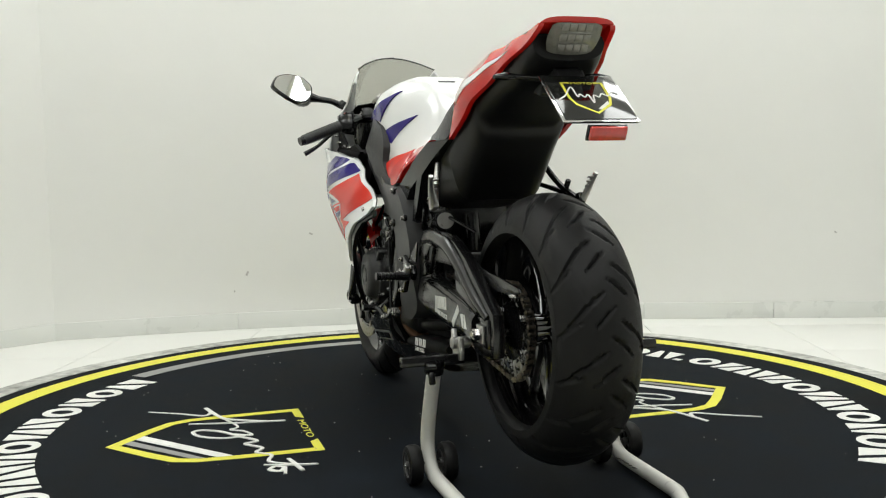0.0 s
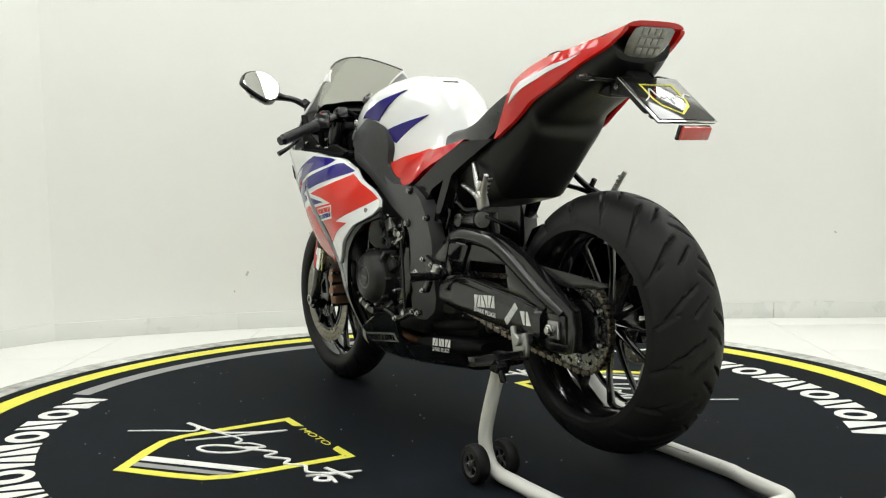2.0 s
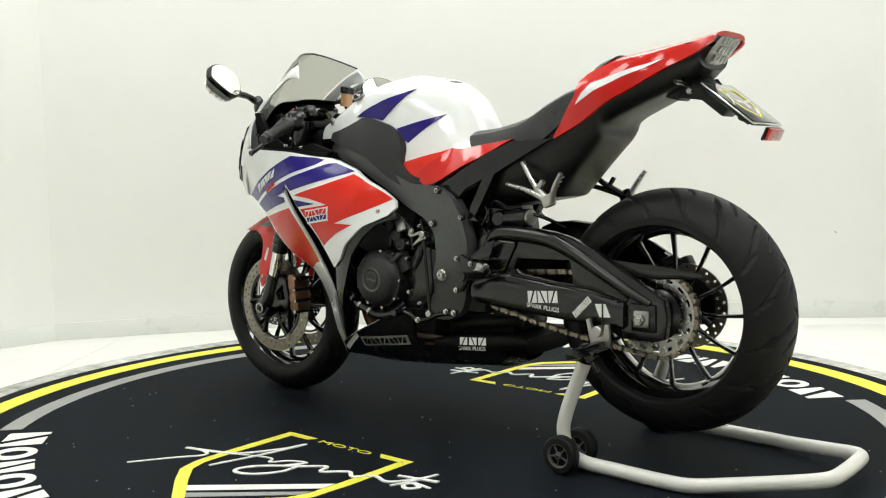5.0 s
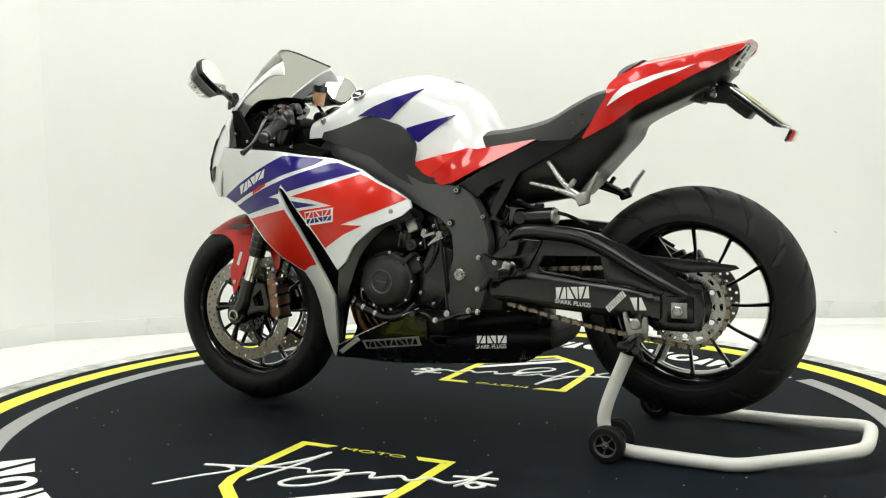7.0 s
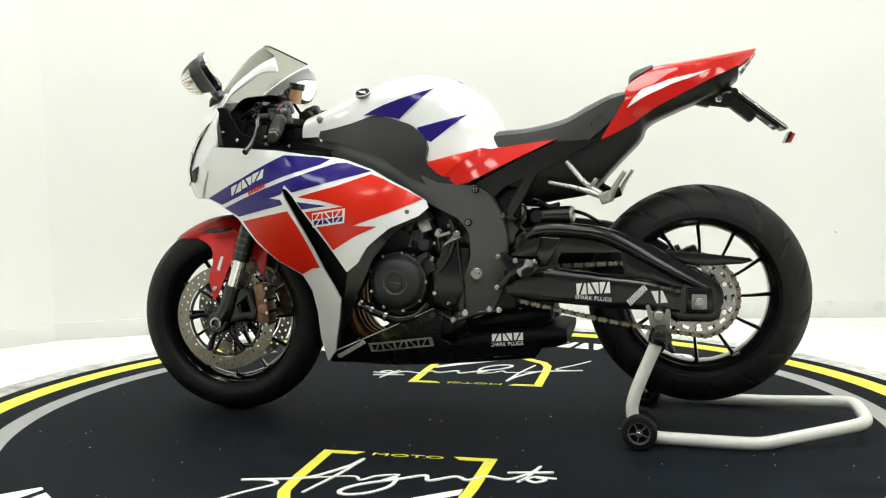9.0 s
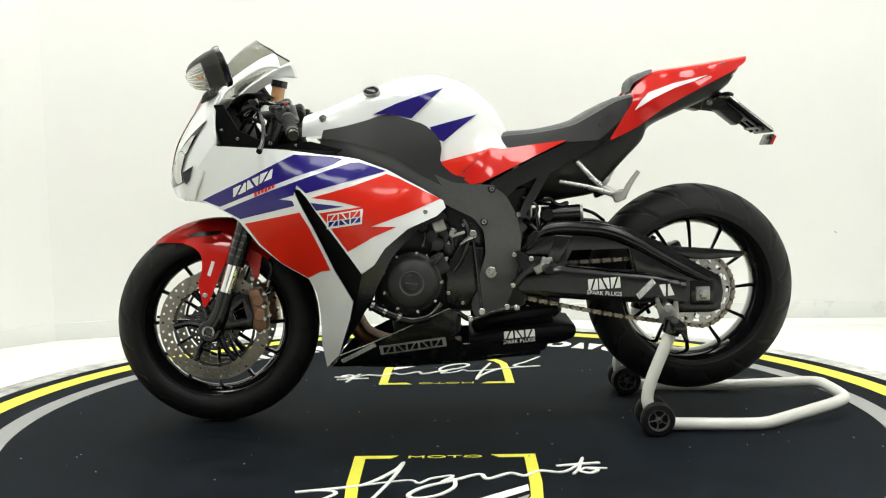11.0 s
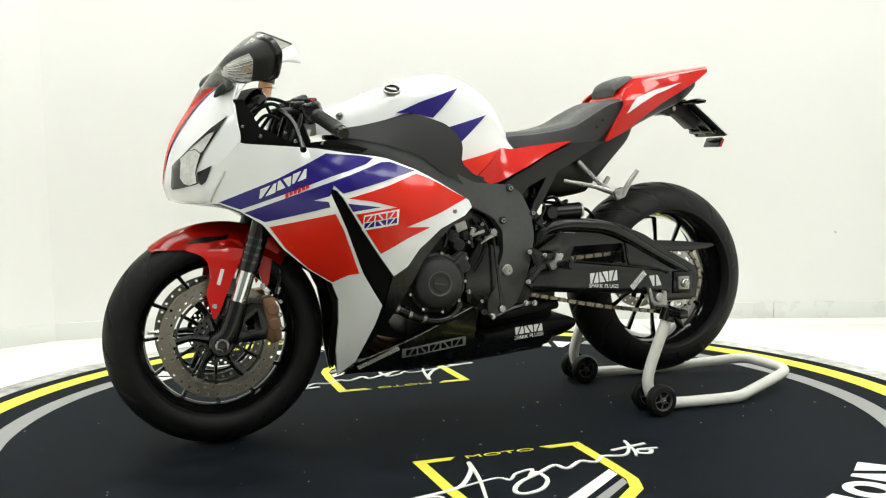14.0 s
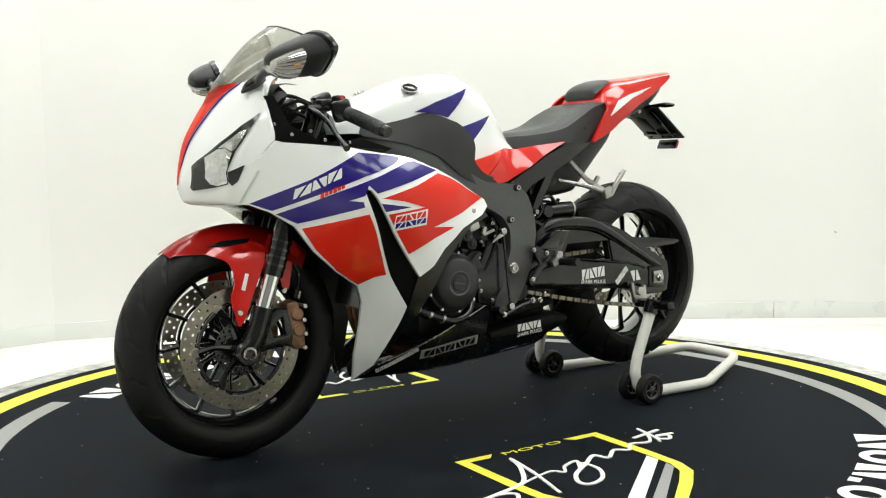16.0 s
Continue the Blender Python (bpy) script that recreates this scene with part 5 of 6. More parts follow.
# small hardware round the engine
for x, z, r in ((-0.035, 0.570, 0.006), (-0.060, 0.585, 0.005), (-0.018, 0.535, 0.005), (-0.070, 0.545, 0.006), (0.045, 0.50, 0.005), (-0.01, 0.49, 0.006), (-0.015, 0.395, 0.006), (-0.055, 0.365, 0.005), (0.17, 0.36, 0.005)):
    part("engine_bolt", merge(pin(x, 0, z, r, 0.14, 0.176, 10), pin(x, 0, z, r * 0.55, 0.17, 0.180, 6)), STEEL, engine)
part("clutch_clip", merge(box((0.040, 0.006, 0.008), pose(-0.045, 0.176, 0.560, 0, 18, 0), 0.002), box((0.012, 0.010, 0.022), pose(-0.028, 0.174, 0.566, 0, -15, 0), 0.002)), ALU, engine)
for pts_ in ([(0.07, 0.150, 0.60), (0.02, 0.172, 0.61), (-0.02, 0.170, 0.575), (-0.03, 0.165, 0.52)], [(0.10, 0.155, 0.585), (0.05, 0.170, 0.565), (0.055, 0.168, 0.525)], [(-0.06, 0.165, 0.60), (-0.075, 0.172, 0.56), (-0.06, 0.172, 0.50), (-0.03, 0.165, 0.45)], [(-0.24, 0.12, 0.59), (-0.27, 0.135, 0.56), (-0.25, 0.14, 0.52), (-0.22, 0.13, 0.50)], [(-0.26, 0.115, 0.64), (-0.30, 0.13, 0.655), (-0.33, 0.12, 0.635), (-0.36, 0.10, 0.640)]):
    part("hose", tube(pts_, 0.006, 8, smooth=18), SATIN, engine)
part("cover_rim", lathe([(0.076, 0.183), (0.083, 0.184), (0.083, 0.192), (0.077, 0.195)], 0.086, 0, 0.428, 64), ENGINE, engine)
part("cover_dish", lathe([(0.030, 0.2195), (0.0325, 0.2225), (0.0345, 0.2225), (0.0365, 0.2195)], 0.086, 0, 0.428, 48), FRAMEGREY, engine)
part("cover_mark", box((0.034, 0.0012, 0.004), pose(0.086, 0.2228, 0.428, 0, -8, 0), 0), FRAMEGREY, engine)

# ---- side fairing
side_y = tps([(0.718, 0.666, 0.150), (0.557, 0.606, 0.203), (0.448, 0.484, 0.192), (0.379, 0.430, 0.168), (0.356, 0.333, 0.130), (0.354, 0.245, 0.102), (0.356, 0.150, 0.058), (0.296, 0.255, 0.142), (0.244, 0.373, 0.214), (0.222, 0.458, 0.236), (0.304, 0.565, 0.246), (-0.012, 0.643, 0.215), (0.044, 0.623, 0.232), (0.05, 0.685, 0.212), (0.10, 0.690, 0.236), (0.15, 0.742, 0.210), (0.253, 0.748, 0.240), (0.253, 0.778, 0.210), (0.36, 0.762, 0.254), (0.36, 0.790, 0.226), (0.40, 0.693, 0.270), (0.5, 0.80, 0.242), (0.62, 0.818, 0.234), (0.68, 0.75, 0.192)])
COWL = [(0.72, 0.666), (0.669, 0.664), (0.618, 0.643), (0.562, 0.607), (0.509, 0.539), (0.446, 0.484), (0.377, 0.44), (0.357, 0.394), (0.352, 0.328), (0.355, 0.242), (0.346, 0.167), (0.305, 0.210), (0.264, 0.323), (0.250, 0.378), (0.300, 0.466), (0.324, 0.523), (0.351, 0.588), (0.388, 0.667), (0.397, 0.690), (0.394, 0.697), (0.380, 0.692), (0.364, 0.673), (0.306, 0.581), (0.222, 0.458),
        (0.186, 0.484), (0.155, 0.53), (0.092, 0.582), (0.012, 0.615), (-0.012, 0.637), (-0.005, 0.656), (0.042, 0.685), (0.149, 0.744), (0.225, 0.773), (0.258, 0.78), (0.331, 0.788), (0.421, 0.802), (0.541, 0.811), (0.603, 0.815), (0.618, 0.819), (0.68, 0.75)]
BLUE_UP = [(0.669, 0.667), (0.643, 0.678), (0.529, 0.725), (0.399, 0.789), (0.301, 0.782), (0.268, 0.775), (0.292, 0.76), (0.392, 0.729), (0.499, 0.69), (0.617, 0.648)]
BLUE_LO = [(0.608, 0.639), (0.453, 0.695), (0.248, 0.764), (0.222, 0.765), (0.149, 0.74), (0.219, 0.722), (0.364, 0.684), (0.388, 0.706), (0.398, 0.679), (0.439, 0.668), (0.402, 0.664), (0.397, 0.650), (0.557, 0.614)]
SPEAR = [(0.352, 0.658), (0.262, 0.646), (0.338, 0.636)]
RED_F = [(0.546, 0.601), (0.384, 0.632), (0.360, 0.588), (0.333, 0.523), (0.311, 0.468), (0.34, 0.463), (0.378, 0.444), (0.446, 0.487), (0.505, 0.543)]
RED_R = [(0.350, 0.671), (0.242, 0.7), (0.149, 0.732), (0.116, 0.72), (0.003, 0.661), (0.091, 0.625), (0.192, 0.59), (0.123, 0.588), (0.185, 0.562), (0.258, 0.521), (0.303, 0.588), (0.330, 0.629), (0.218, 0.644), (0.286, 0.662)]
sides = []
for s in (1, -1):
    def put(name, bm, material, parent, label=""):
        return part(name, bm if s > 0 else flip(bm), material, parent, label)
    cowl_ = put("side_fairing", shell(COWL, side_y, 0.010, 0.016), WHITE, bike, "glossy white side fairing with red and blue stripes")
    sides.append(cowl_)
    put("lining", shell(COWL, side_y, 0.003, 0.016, off=-0.0108), UNDER, cowl_, "unpainted black inner face")
    for nm, poly, m_ in (("blue_stripe", BLUE_UP, BLUE), ("blue_stripe", BLUE_LO, BLUE), ("blue_stripe", SPEAR, BLUE), ("red_stripe", RED_F, ORANGE_RED), ("red_stripe", RED_R, ORANGE_RED)):
        put(nm, shell(poly, side_y, 0.004, 0.014, off=0.0014), m_, cowl_)
    put("inlet_duct", shell([(0.393, 0.695), (0.364, 0.687), (0.291, 0.586), (0.213, 0.454), (0.180, 0.470), (0.160, 0.45), (0.233, 0.33), (0.29, 0.240), (0.340, 0.168), (0.350, 0.198), (0.315, 0.337), (0.350, 0.516), (0.400, 0.640)], side_y, 0.008, 0.02, off=-0.034), COCKPIT, cowl_, "deep black air outlet")
    put("lower_trim", shell([(0.222, 0.46), (0.183, 0.486), (0.151, 0.532), (0.088, 0.584), (-0.005, 0.626), (-0.015, 0.609), (0.052, 0.588), (0.095, 0.552), (0.14, 0.500), (0.17, 0.440), (0.235, 0.32), (0.33, 0.174), (0.345, 0.164), (0.307, 0.204), (0.243, 0.372)], side_y, 0.012, 0.018, off=-0.008), SATIN, cowl_, "satin black fairing trim")
    for x, z in ((0.044, 0.627),):
        b = pin(x, side_y(x, z), z, 0.0065, -0.004, 0.0035, 14)
        put("fairing_screw", b, STEEL, cowl_)


def skin_bars(parent, spec, material, tilt, at, off=0.0024, slant=0.0, skin=None, whole=False):
    """Plain wedge pairs, or whole blocks, that follow the fairing."""
    c, s_ = math.cos(radians(tilt)), math.sin(radians(tilt))
    for n_, (x, z, w, h) in enumerate(spec):
        polys = [[(-w / 2, -h / 2), (w / 2, -h / 2), (w / 2, h / 2), (-w / 2, h / 2)]] if whole else wedges(w, h, 1 - 2 * (n_ % 2))
        pieces = []
        for poly in polys:
            quad = [(x + a - slant * b, z + b) for a, b in poly]
            pieces.append(shell([(at[0] + a * c - b * s_, at[1] + a * s_ + b * c) for a, b in quad], skin or side_y, 0.002, 0.03, off=off, grid=False))
        part("mark_bar", merge(*pieces), material, parent)


# maker's marks on the fairing as plain shapes
skin_bars(sides[0], [(0.050, 0.0, 0.042, 0.022), (0.006, 0.002, 0.036, 0.022), (-0.036, 0.004, 0.038, 0.022)], STICKER, -22, (0.505, 0.714), 0.0028, 0.55)
skin_bars(sides[0], [(0.027 - 0.011 * q, 0, 0.008, 0.008 if q % 3 else 0.011) for q in range(6)], ORANGE_RED, -22, (0.480, 0.693), 0.003, 0.4, whole=True)
skin_bars(sides[0], [(0, 0, 0.098, 0.040)], WHITE, -8, (0.262, 0.612), 0.0026, 0.25, whole=True)
skin_bars(sides[0], [(0.031, 0.0085, 0.026, 0.015), (0.0, 0.0085, 0.028, 0.015), (-0.031, 0.0085, 0.026, 0.015)], ORANGE_RED, -8, (0.262, 0.612), 0.0036, 0.25)
skin_bars(sides[0], [(0.033, -0.008, 0.026, 0.013), (0.002, -0.008, 0.028, 0.013), (-0.029, -0.008, 0.026, 0.013)], BLUE, -8, (0.262, 0.612), 0.0036, 0.25)

# ---- belly pan and silencer cover
BELLY = [(0.330, 0.170), (0.292, 0.216), (0.156, 0.276), (-0.019, 0.353), (-0.038, 0.345), (-0.032, 0.264), (-0.056, 0.245), (-0.20, 0.250), (-0.31, 0.250), (-0.289, 0.214), (-0.133, 0.206), (-0.035, 0.192), (0.158, 0.184), (0.254, 0.176)]
by = tps([(0.33, 0.17, 0.085), (0.29, 0.21, 0.130), (0.15, 0.27, 0.182), (-0.02, 0.35, 0.188), (-0.03, 0.20, 0.135), (0.15, 0.19, 0.130), (-0.30, 0.23, 0.110), (-0.05, 0.27, 0.172), (0.15, 0.23, 0.168)])
bp = both("belly_pan", shell(BELLY, by, 0.012, 0.02), BELLYBLK, bike, "gloss black belly pan with grey marks")


def belly_bar(x, z, w, h, tilt, material, off=0.0020):
    c, s_ = math.cos(radians(tilt)), math.sin(radians(tilt))
    quad = [(x + a * c - b * s_, z + a * s_ + b * c) for a, b in ((-w / 2, -h / 2), (w / 2, -h / 2), (w / 2, h / 2), (-w / 2, h / 2))]
    part("mark_bar", shell(quad, by, 0.002, 0.03, off=off), material, bp[0])


belly_bar(0.088, 0.243, 0.190, 0.028, -7, GREYSTICK)
skin_bars(bp[0], [(0.070 - 0.035 * k, 0, 0.029, 0.018) for k in range(5)], BELLYBLK, -7, (0.088, 0.243), 0.0032, 0.0, by)
skin_bars(bp[0], [(0.0545 - 0.0109 * k, 0, 0.0088, 0.0125) for k in range(11)], STICKER, -30, (0.246, 0.221), 0.0020, 0.0, by)
# pale steel strip stands for the highlight along the pan's upper edge
part("belly_glint", tube([(x, by(x, z) + 0.001, z) for x, z in ((0.300, 0.212), (0.22, 0.248), (0.156, 0.277), (0.06, 0.319), (-0.018, 0.353))], 0.0022, 6, smooth=20), STEEL, bp[0], "bright strip drawn as the edge highlight")
part("belly_floor", loft([[(0.32, 0, 0.165), (0.32, 0.06, 0.168), (0.32, 0.10, 0.175)], [(0.15, 0, 0.160), (0.15, 0.08, 0.165), (0.15, 0.125, 0.185)], [(-0.04, 0, 0.17), (-0.04, 0.08, 0.175), (-0.04, 0.128, 0.196)], [(-0.28, 0, 0.19), (-0.28, 0.07, 0.195), (-0.28, 0.105, 0.214)]], 20, 10, caps=False), BELLYBLK, bike, "black underside of the belly pan")
MUF = [[(-0.075, 0.0, 0.262), (-0.075, 0.10, 0.262), (-0.075, 0.133, 0.256), (-0.075, 0.130, 0.235), (-0.075, 0.09, 0.222), (-0.075, 0.0, 0.22)],
       [(-0.20, 0.0, 0.280), (-0.20, 0.11, 0.280), (-0.20, 0.134, 0.272), (-0.20, 0.132, 0.243), (-0.20, 0.09, 0.222), (-0.20, 0.0, 0.220)],
       [(-0.33, 0.0, 0.290), (-0.33, 0.10, 0.290), (-0.33, 0.124, 0.282), (-0.33, 0.121, 0.258), (-0.33, 0.08, 0.230), (-0.33, 0.0, 0.226)],
       [(-0.378, 0.0, 0.286), (-0.378, 0.09, 0.286), (-0.380, 0.112, 0.279), (-0.380, 0.108, 0.262), (-0.374, 0.07, 0.242), (-0.374, 0.0, 0.238)]]
# dark mass added to close the see-through gap above the silencer
part("gap_filler", merge(box((0.24, 0.17, 0.085), pose(-0.20, 0, 0.312, 0, 4, 0), 0.02), tube([(-0.12, 0.09, 0.30), (-0.22, 0.10, 0.315), (-0.33, 0.08, 0.33)], 0.016, 12, smooth=12)), COCKPIT, bike, "dark filler that closes the gap above the silencer")
muf = part("silencer_cover", loft(MUF, 24, 20), COCKPIT, bike, "black underslung silencer cover")
for k in range(3):
    bm = merge(*[shell(poly, 0.0006, 0.0012, 1.0, grid=False) for poly in wedges(0.026, 0.021, 1 - 2 * (k % 2))])
    bmesh.ops.transform(bm, matrix=pose(-0.185 - 0.031 * k, 0.1385 - 0.0018 * k, 0.266 + 0.002 * k, 6, 4, 0), verts=bm.verts)
    part("mark_bar", bm, STICKER, muf)
t2 = text_bm("SPARK PLUGS", 0.0155, 0.0008)
bmesh.ops.transform(t2, matrix=pose(-0.215, 0.1392, 0.243, 90, 0, 180) @ pose(0, 0, 0, 0, 0, 5), verts=t2.verts)
part("letters", t2, STICKER, muf, "small white sticker words")

# ---- nose
NOSE = [[(0.768, 0, 0.664), (0.757, 0.05, 0.664), (0.740, 0.10, 0.665), (0.718, 0.146, 0.666), (0.690, 0.168, 0.666)],
        [(0.787, 0, 0.676), (0.775, 0.05, 0.676), (0.752, 0.103, 0.676), (0.723, 0.151, 0.676), (0.687, 0.173, 0.676)],
        [(0.797, 0, 0.714), (0.788, 0.05, 0.713), (0.762, 0.11, 0.712), (0.724, 0.165, 0.710), (0.672, 0.190, 0.708)],
        [(0.792, 0, 0.758), (0.783, 0.05, 0.757), (0.758, 0.115, 0.756), (0.715, 0.178, 0.754), (0.648, 0.206, 0.752)],
        [(0.777, 0, 0.820), (0.767, 0.05, 0.820), (0.740, 0.115, 0.820), (0.692, 0.185, 0.820), (0.616, 0.220, 0.818)],
        [(0.748, 0, 0.876), (0.738, 0.05, 0.876), (0.710, 0.115, 0.877), (0.662, 0.185, 0.878), (0.620, 0.208, 0.880)],
        [(0.712, 0, 0.930), (0.703, 0.05, 0.931), (0.680, 0.10, 0.933), (0.650, 0.150, 0.935), (0.622, 0.176, 0.937)],
        [(0.690, 0, 0.962), (0.681, 0.05, 0.963), (0.660, 0.09, 0.966), (0.632, 0.130, 0.970), (0.608, 0.156, 0.974)]]
nose = part("nose_fairing", loft(NOSE, 50, 30, caps=False), WHITE, bike, "glossy white nose fairing with centre stripe")
sol = nose.modifiers.new("thickness", "SOLIDIFY")
sol.thickness, sol.offset = 0.006, -1
nose_y = tps([(p.x, p.z, p.y) for h in [catmull(s_, 30) for s_ in NOSE] for p in h[2::3]], 1e-6)
LIMIT = [0.008, 0.020, 0.036, 0.053, 0.072, 0.098]


def strip_rows(lo, hi):
    rows = []
    for sec, lim in zip(NOSE[2:], LIMIT):
        pts = [p for p in catmull(sec, 160) if lo(lim) <= p.y <= hi(lim)]
        rows.append([pts[round(q * (len(pts) - 1) / 4)] + Vector((0.0018, 0, 0.0010)) for q in range(5)])
    return rows


part("red_stripe", loft(strip_rows(lambda l: 0.0, lambda l: l), 40, 10, caps=False), ORANGE_RED, nose, "red centre stripe")
both("blue_stripe", loft(strip_rows(lambda l: l + 0.003, lambda l: l + 0.012), 40, 6, mirror=False, caps=False), BLUE, nose)
HL = [(0.781, 0.708), (0.776, 0.762), (0.766, 0.776), (0.750, 0.792), (0.728, 0.816), (0.684, 0.857), (0.642, 0.888), (0.675, 0.838), (0.704, 0.795), (0.718, 0.762), (0.723, 0.744), (0.720, 0.716), (0.745, 0.708), (0.777, 0.701)]
LAMP_PARTS = [("reflector", [(0.757, 0.782), (0.736, 0.801), (0.722, 0.803), (0.712, 0.792), (0.721, 0.764), (0.7255, 0.744), (0.723, 0.719), (0.740, 0.712), (0.752, 0.716), (0.760, 0.732)], REFLECT, "bright chromed headlight reflector"),
              ("crystal", [(0.735, 0.803), (0.722, 0.815), (0.690, 0.843), (0.676, 0.848), (0.704, 0.801), (0.712, 0.795), (0.722, 0.805)], REFLECT, "clear faceted upper lamp")]
facet = random.Random(11)
for s in (1, -1):
    b0 = shell(HL, nose_y, 0.010, 0.010, off=0.0055)
    hl = part("headlight", b0 if s > 0 else flip(b0), HLDARK, nose, "dark-lensed swept headlight")
    for nm, poly, m_, lb_ in LAMP_PARTS:
        b1 = shell(poly, lambda x, z: nose_y(x, z) + facet.uniform(-0.0022, 0.0022), 0.003, 0.011, off=0.0082)
        part(nm, b1 if s > 0 else flip(b1), m_, nose, lb_, sharp=4)
    b2 = shell([(0.721, 0.745), (0.686, 0.762), (0.700, 0.722), (0.712, 0.712), (0.719, 0.722)], nose_y, 0.006, 0.010, off=0.0045)
    part("air_intake", b2 if s > 0 else flip(b2), SATIN, nose, "small black intake slot")
part("nose_underside", loft([[(0.766, 0, 0.664), (0.752, 0.06, 0.664), (0.722, 0.145, 0.665)], [(0.70, 0, 0.655), (0.69, 0.07, 0.655), (0.66, 0.165, 0.66)], [(0.60, 0, 0.64), (0.60, 0.08, 0.64), (0.565, 0.185, 0.61)]], 14, 10, caps=False), SATIN, nose)

# windscreen and its white frame
SCR = [[(0.735, 0, 0.897), (0.722, 0.045, 0.905), (0.690, 0.085, 0.925), (0.640, 0.118, 0.948)],
       [(0.690, 0, 0.972), (0.680, 0.05, 0.975), (0.645, 0.095, 0.985), (0.598, 0.128, 0.996)],
       [(0.620, 0, 1.058), (0.610, 0.055, 1.056), (0.575, 0.102, 1.050), (0.535, 0.134, 1.040)],
       [(0.570, 0, 1.102), (0.562, 0.055, 1.098), (0.530, 0.105, 1.084), (0.492, 0.138, 1.064)],
       [(0.535, 0, 1.124), (0.528, 0.055, 1.118), (0.500, 0.105, 1.100), (0.462, 0.142, 1.078)]]
scr = part("windscreen", loft(SCR, 40, 24, caps=False), SCREENG, bike, "smoked double-bubble windscreen")
th = scr.modifiers.new("thickness", "SOLIDIFY")
th.thickness = 0.003
edge = [Vector(p) for p in catmull(SCR[-1], 20)]
part("screen_edge", tube([Vector((p.x, 2 * centre(p.x) - p.y, p.z)) for p in reversed(edge[1:])] + edge, 0.0024, 8), SATIN, scr)
wing = [[(0.640, 0.119, 0.944), (0.628, 0.150, 0.940), (0.618, 0.180, 0.928)],
        [(0.600, 0.130, 0.990), (0.592, 0.146, 0.984), (0.590, 0.158, 0.970)],
        [(0.537, 0.136, 1.034), (0.532, 0.148, 1.024), (0.535, 0.154, 1.008)],
        [(0.490, 0.140, 1.060), (0.484, 0.150, 1.050), (0.488, 0.156, 1.030)],
        [(0.458, 0.142, 1.070), (0.448, 0.152, 1.052), (0.442, 0.156, 1.028)]]
for s in (1, -1):
    wb = loft(wing, 24, 10, mirror=False, caps=False)
    w_ = part("screen_surround", wb if s > 0 else flip(wb), WHITE, nose, "white screen surround")
    t_ = w_.modifiers.new("thickness", "SOLIDIFY")
    t_.thickness, t_.offset = 0.006, 0

# cockpit
dash = part("cockpit_panel", merge(loft([[(0.66, 0, 0.86), (0.655, 0.08, 0.86), (0.625, 0.17, 0.87)], [(0.60, 0, 0.955), (0.59, 0.08, 0.955), (0.57, 0.135, 0.955)], [(0.52, 0, 0.975), (0.515, 0.07, 0.972), (0.50, 0.11, 0.965)]], 12, 10, caps=False), shell([(0.625, 0.93), (0.61, 0.815), (0.42, 0.800), (0.30, 0.786), (0.27, 0.80), (0.36, 0.825), (0.47, 0.815), (0.56, 0.86), (0.60, 0.93)], 0.185, 0.012, 0.03), flip(shell([(0.625, 0.93), (0.61, 0.815), (0.42, 0.800), (0.30, 0.786), (0.27, 0.80), (0.36, 0.825), (0.47, 0.815), (0.56, 0.86), (0.60, 0.93)], 0.185, 0.012, 0.03))), COCKPIT, bike, "black cockpit inner panel")
# black blocks added to darken the cockpit opening, not real parts
part("cockpit_filler", box((0.34, 0.38, 0.03), pose(0.46, 0, 0.795, 0, -4, 0), 0.01), COCKPIT, dash)
part("nose_filler", box((0.07, 0.26, 0.12), pose(0.605, 0, 0.868, 0, 12, 0), 0.03), COCKPIT, dash)
part("stem_filler", box((0.06, 0.20, 0.10), pose(0.445, 0, 0.845, 0, 20, 0), 0.02), COCKPIT, dash)
part("instrument_panel", merge(box((0.05, 0.19, 0.085), pose(0.560, 0, 0.925, 0, -40, 0), 0.015), pin(0.555, 0.0, 0.93, 0.03, -0.03, 0.03, 20)), RIM_BLACK, dash, "black instrument panel")
for k, (a, b) in enumerate((((0.58, 0.12, 0.84), (0.50, 0.15, 0.88)), ((0.55, 0.10, 0.85), (0.46, 0.12, 0.90)), ((0.60, 0.05, 0.90), (0.44, 0.06, 0.92)), ((0.57, 0.14, 0.90), (0.47, 0.17, 0.88)))):
    m_ = (Vector(a) + Vector(b)) / 2 + Vector((0, 0.01, 0.03))
    part("control_cable", tube([a, m_, b], 0.005, 8, smooth=14), COCKPIT, dash)
both("inner_cowl", shell([(0.56, 0.80), (0.50, 0.62), (0.36, 0.62), (0.24, 0.72), (0.20, 0.765), (0.42, 0.80)], 0.16, 0.01, 0.04), COCKPIT, bike, "black inner fairing lining")
tri_ = part("top_yoke", box((0.075, 0.24, 0.028), pose(0.452, 0, 0.875, 0, 24, 0), 0.01), COCKPIT, bike, "black top yoke")
part("steering_stem", tube([(0.455, 0, 0.90), (0.515, 0, 0.72)], 0.03, 16), COCKPIT, tri_)
part("ignition_lock", pin(0.42, 0.0, 0.905, 0.02, -0.02, 0.02, 16), COCKPIT, tri_)
part("lower_yoke", box((0.07, 0.25, 0.045), pose(0.535, 0, 0.685, 0, 24, 0), 0.012), COCKPIT, tri_)

for x, y, z, r in ((0.56, 0.192, 0.835, 0.005), (0.47, 0.192, 0.822, 0.005), (0.40, 0.192, 0.815, 0.004), (0.605, 0.192, 0.86, 0.004), (0.452, 0.118, 0.885, 0.007), (0.49, 0.150, 0.845, 0.005)):
    part("cockpit_screw", merge(pin(x, y, z, r, -0.004, 0.006, 12), pin(x, y, z, r * 0.5, 0.0, 0.008, 6)), STEEL, dash)

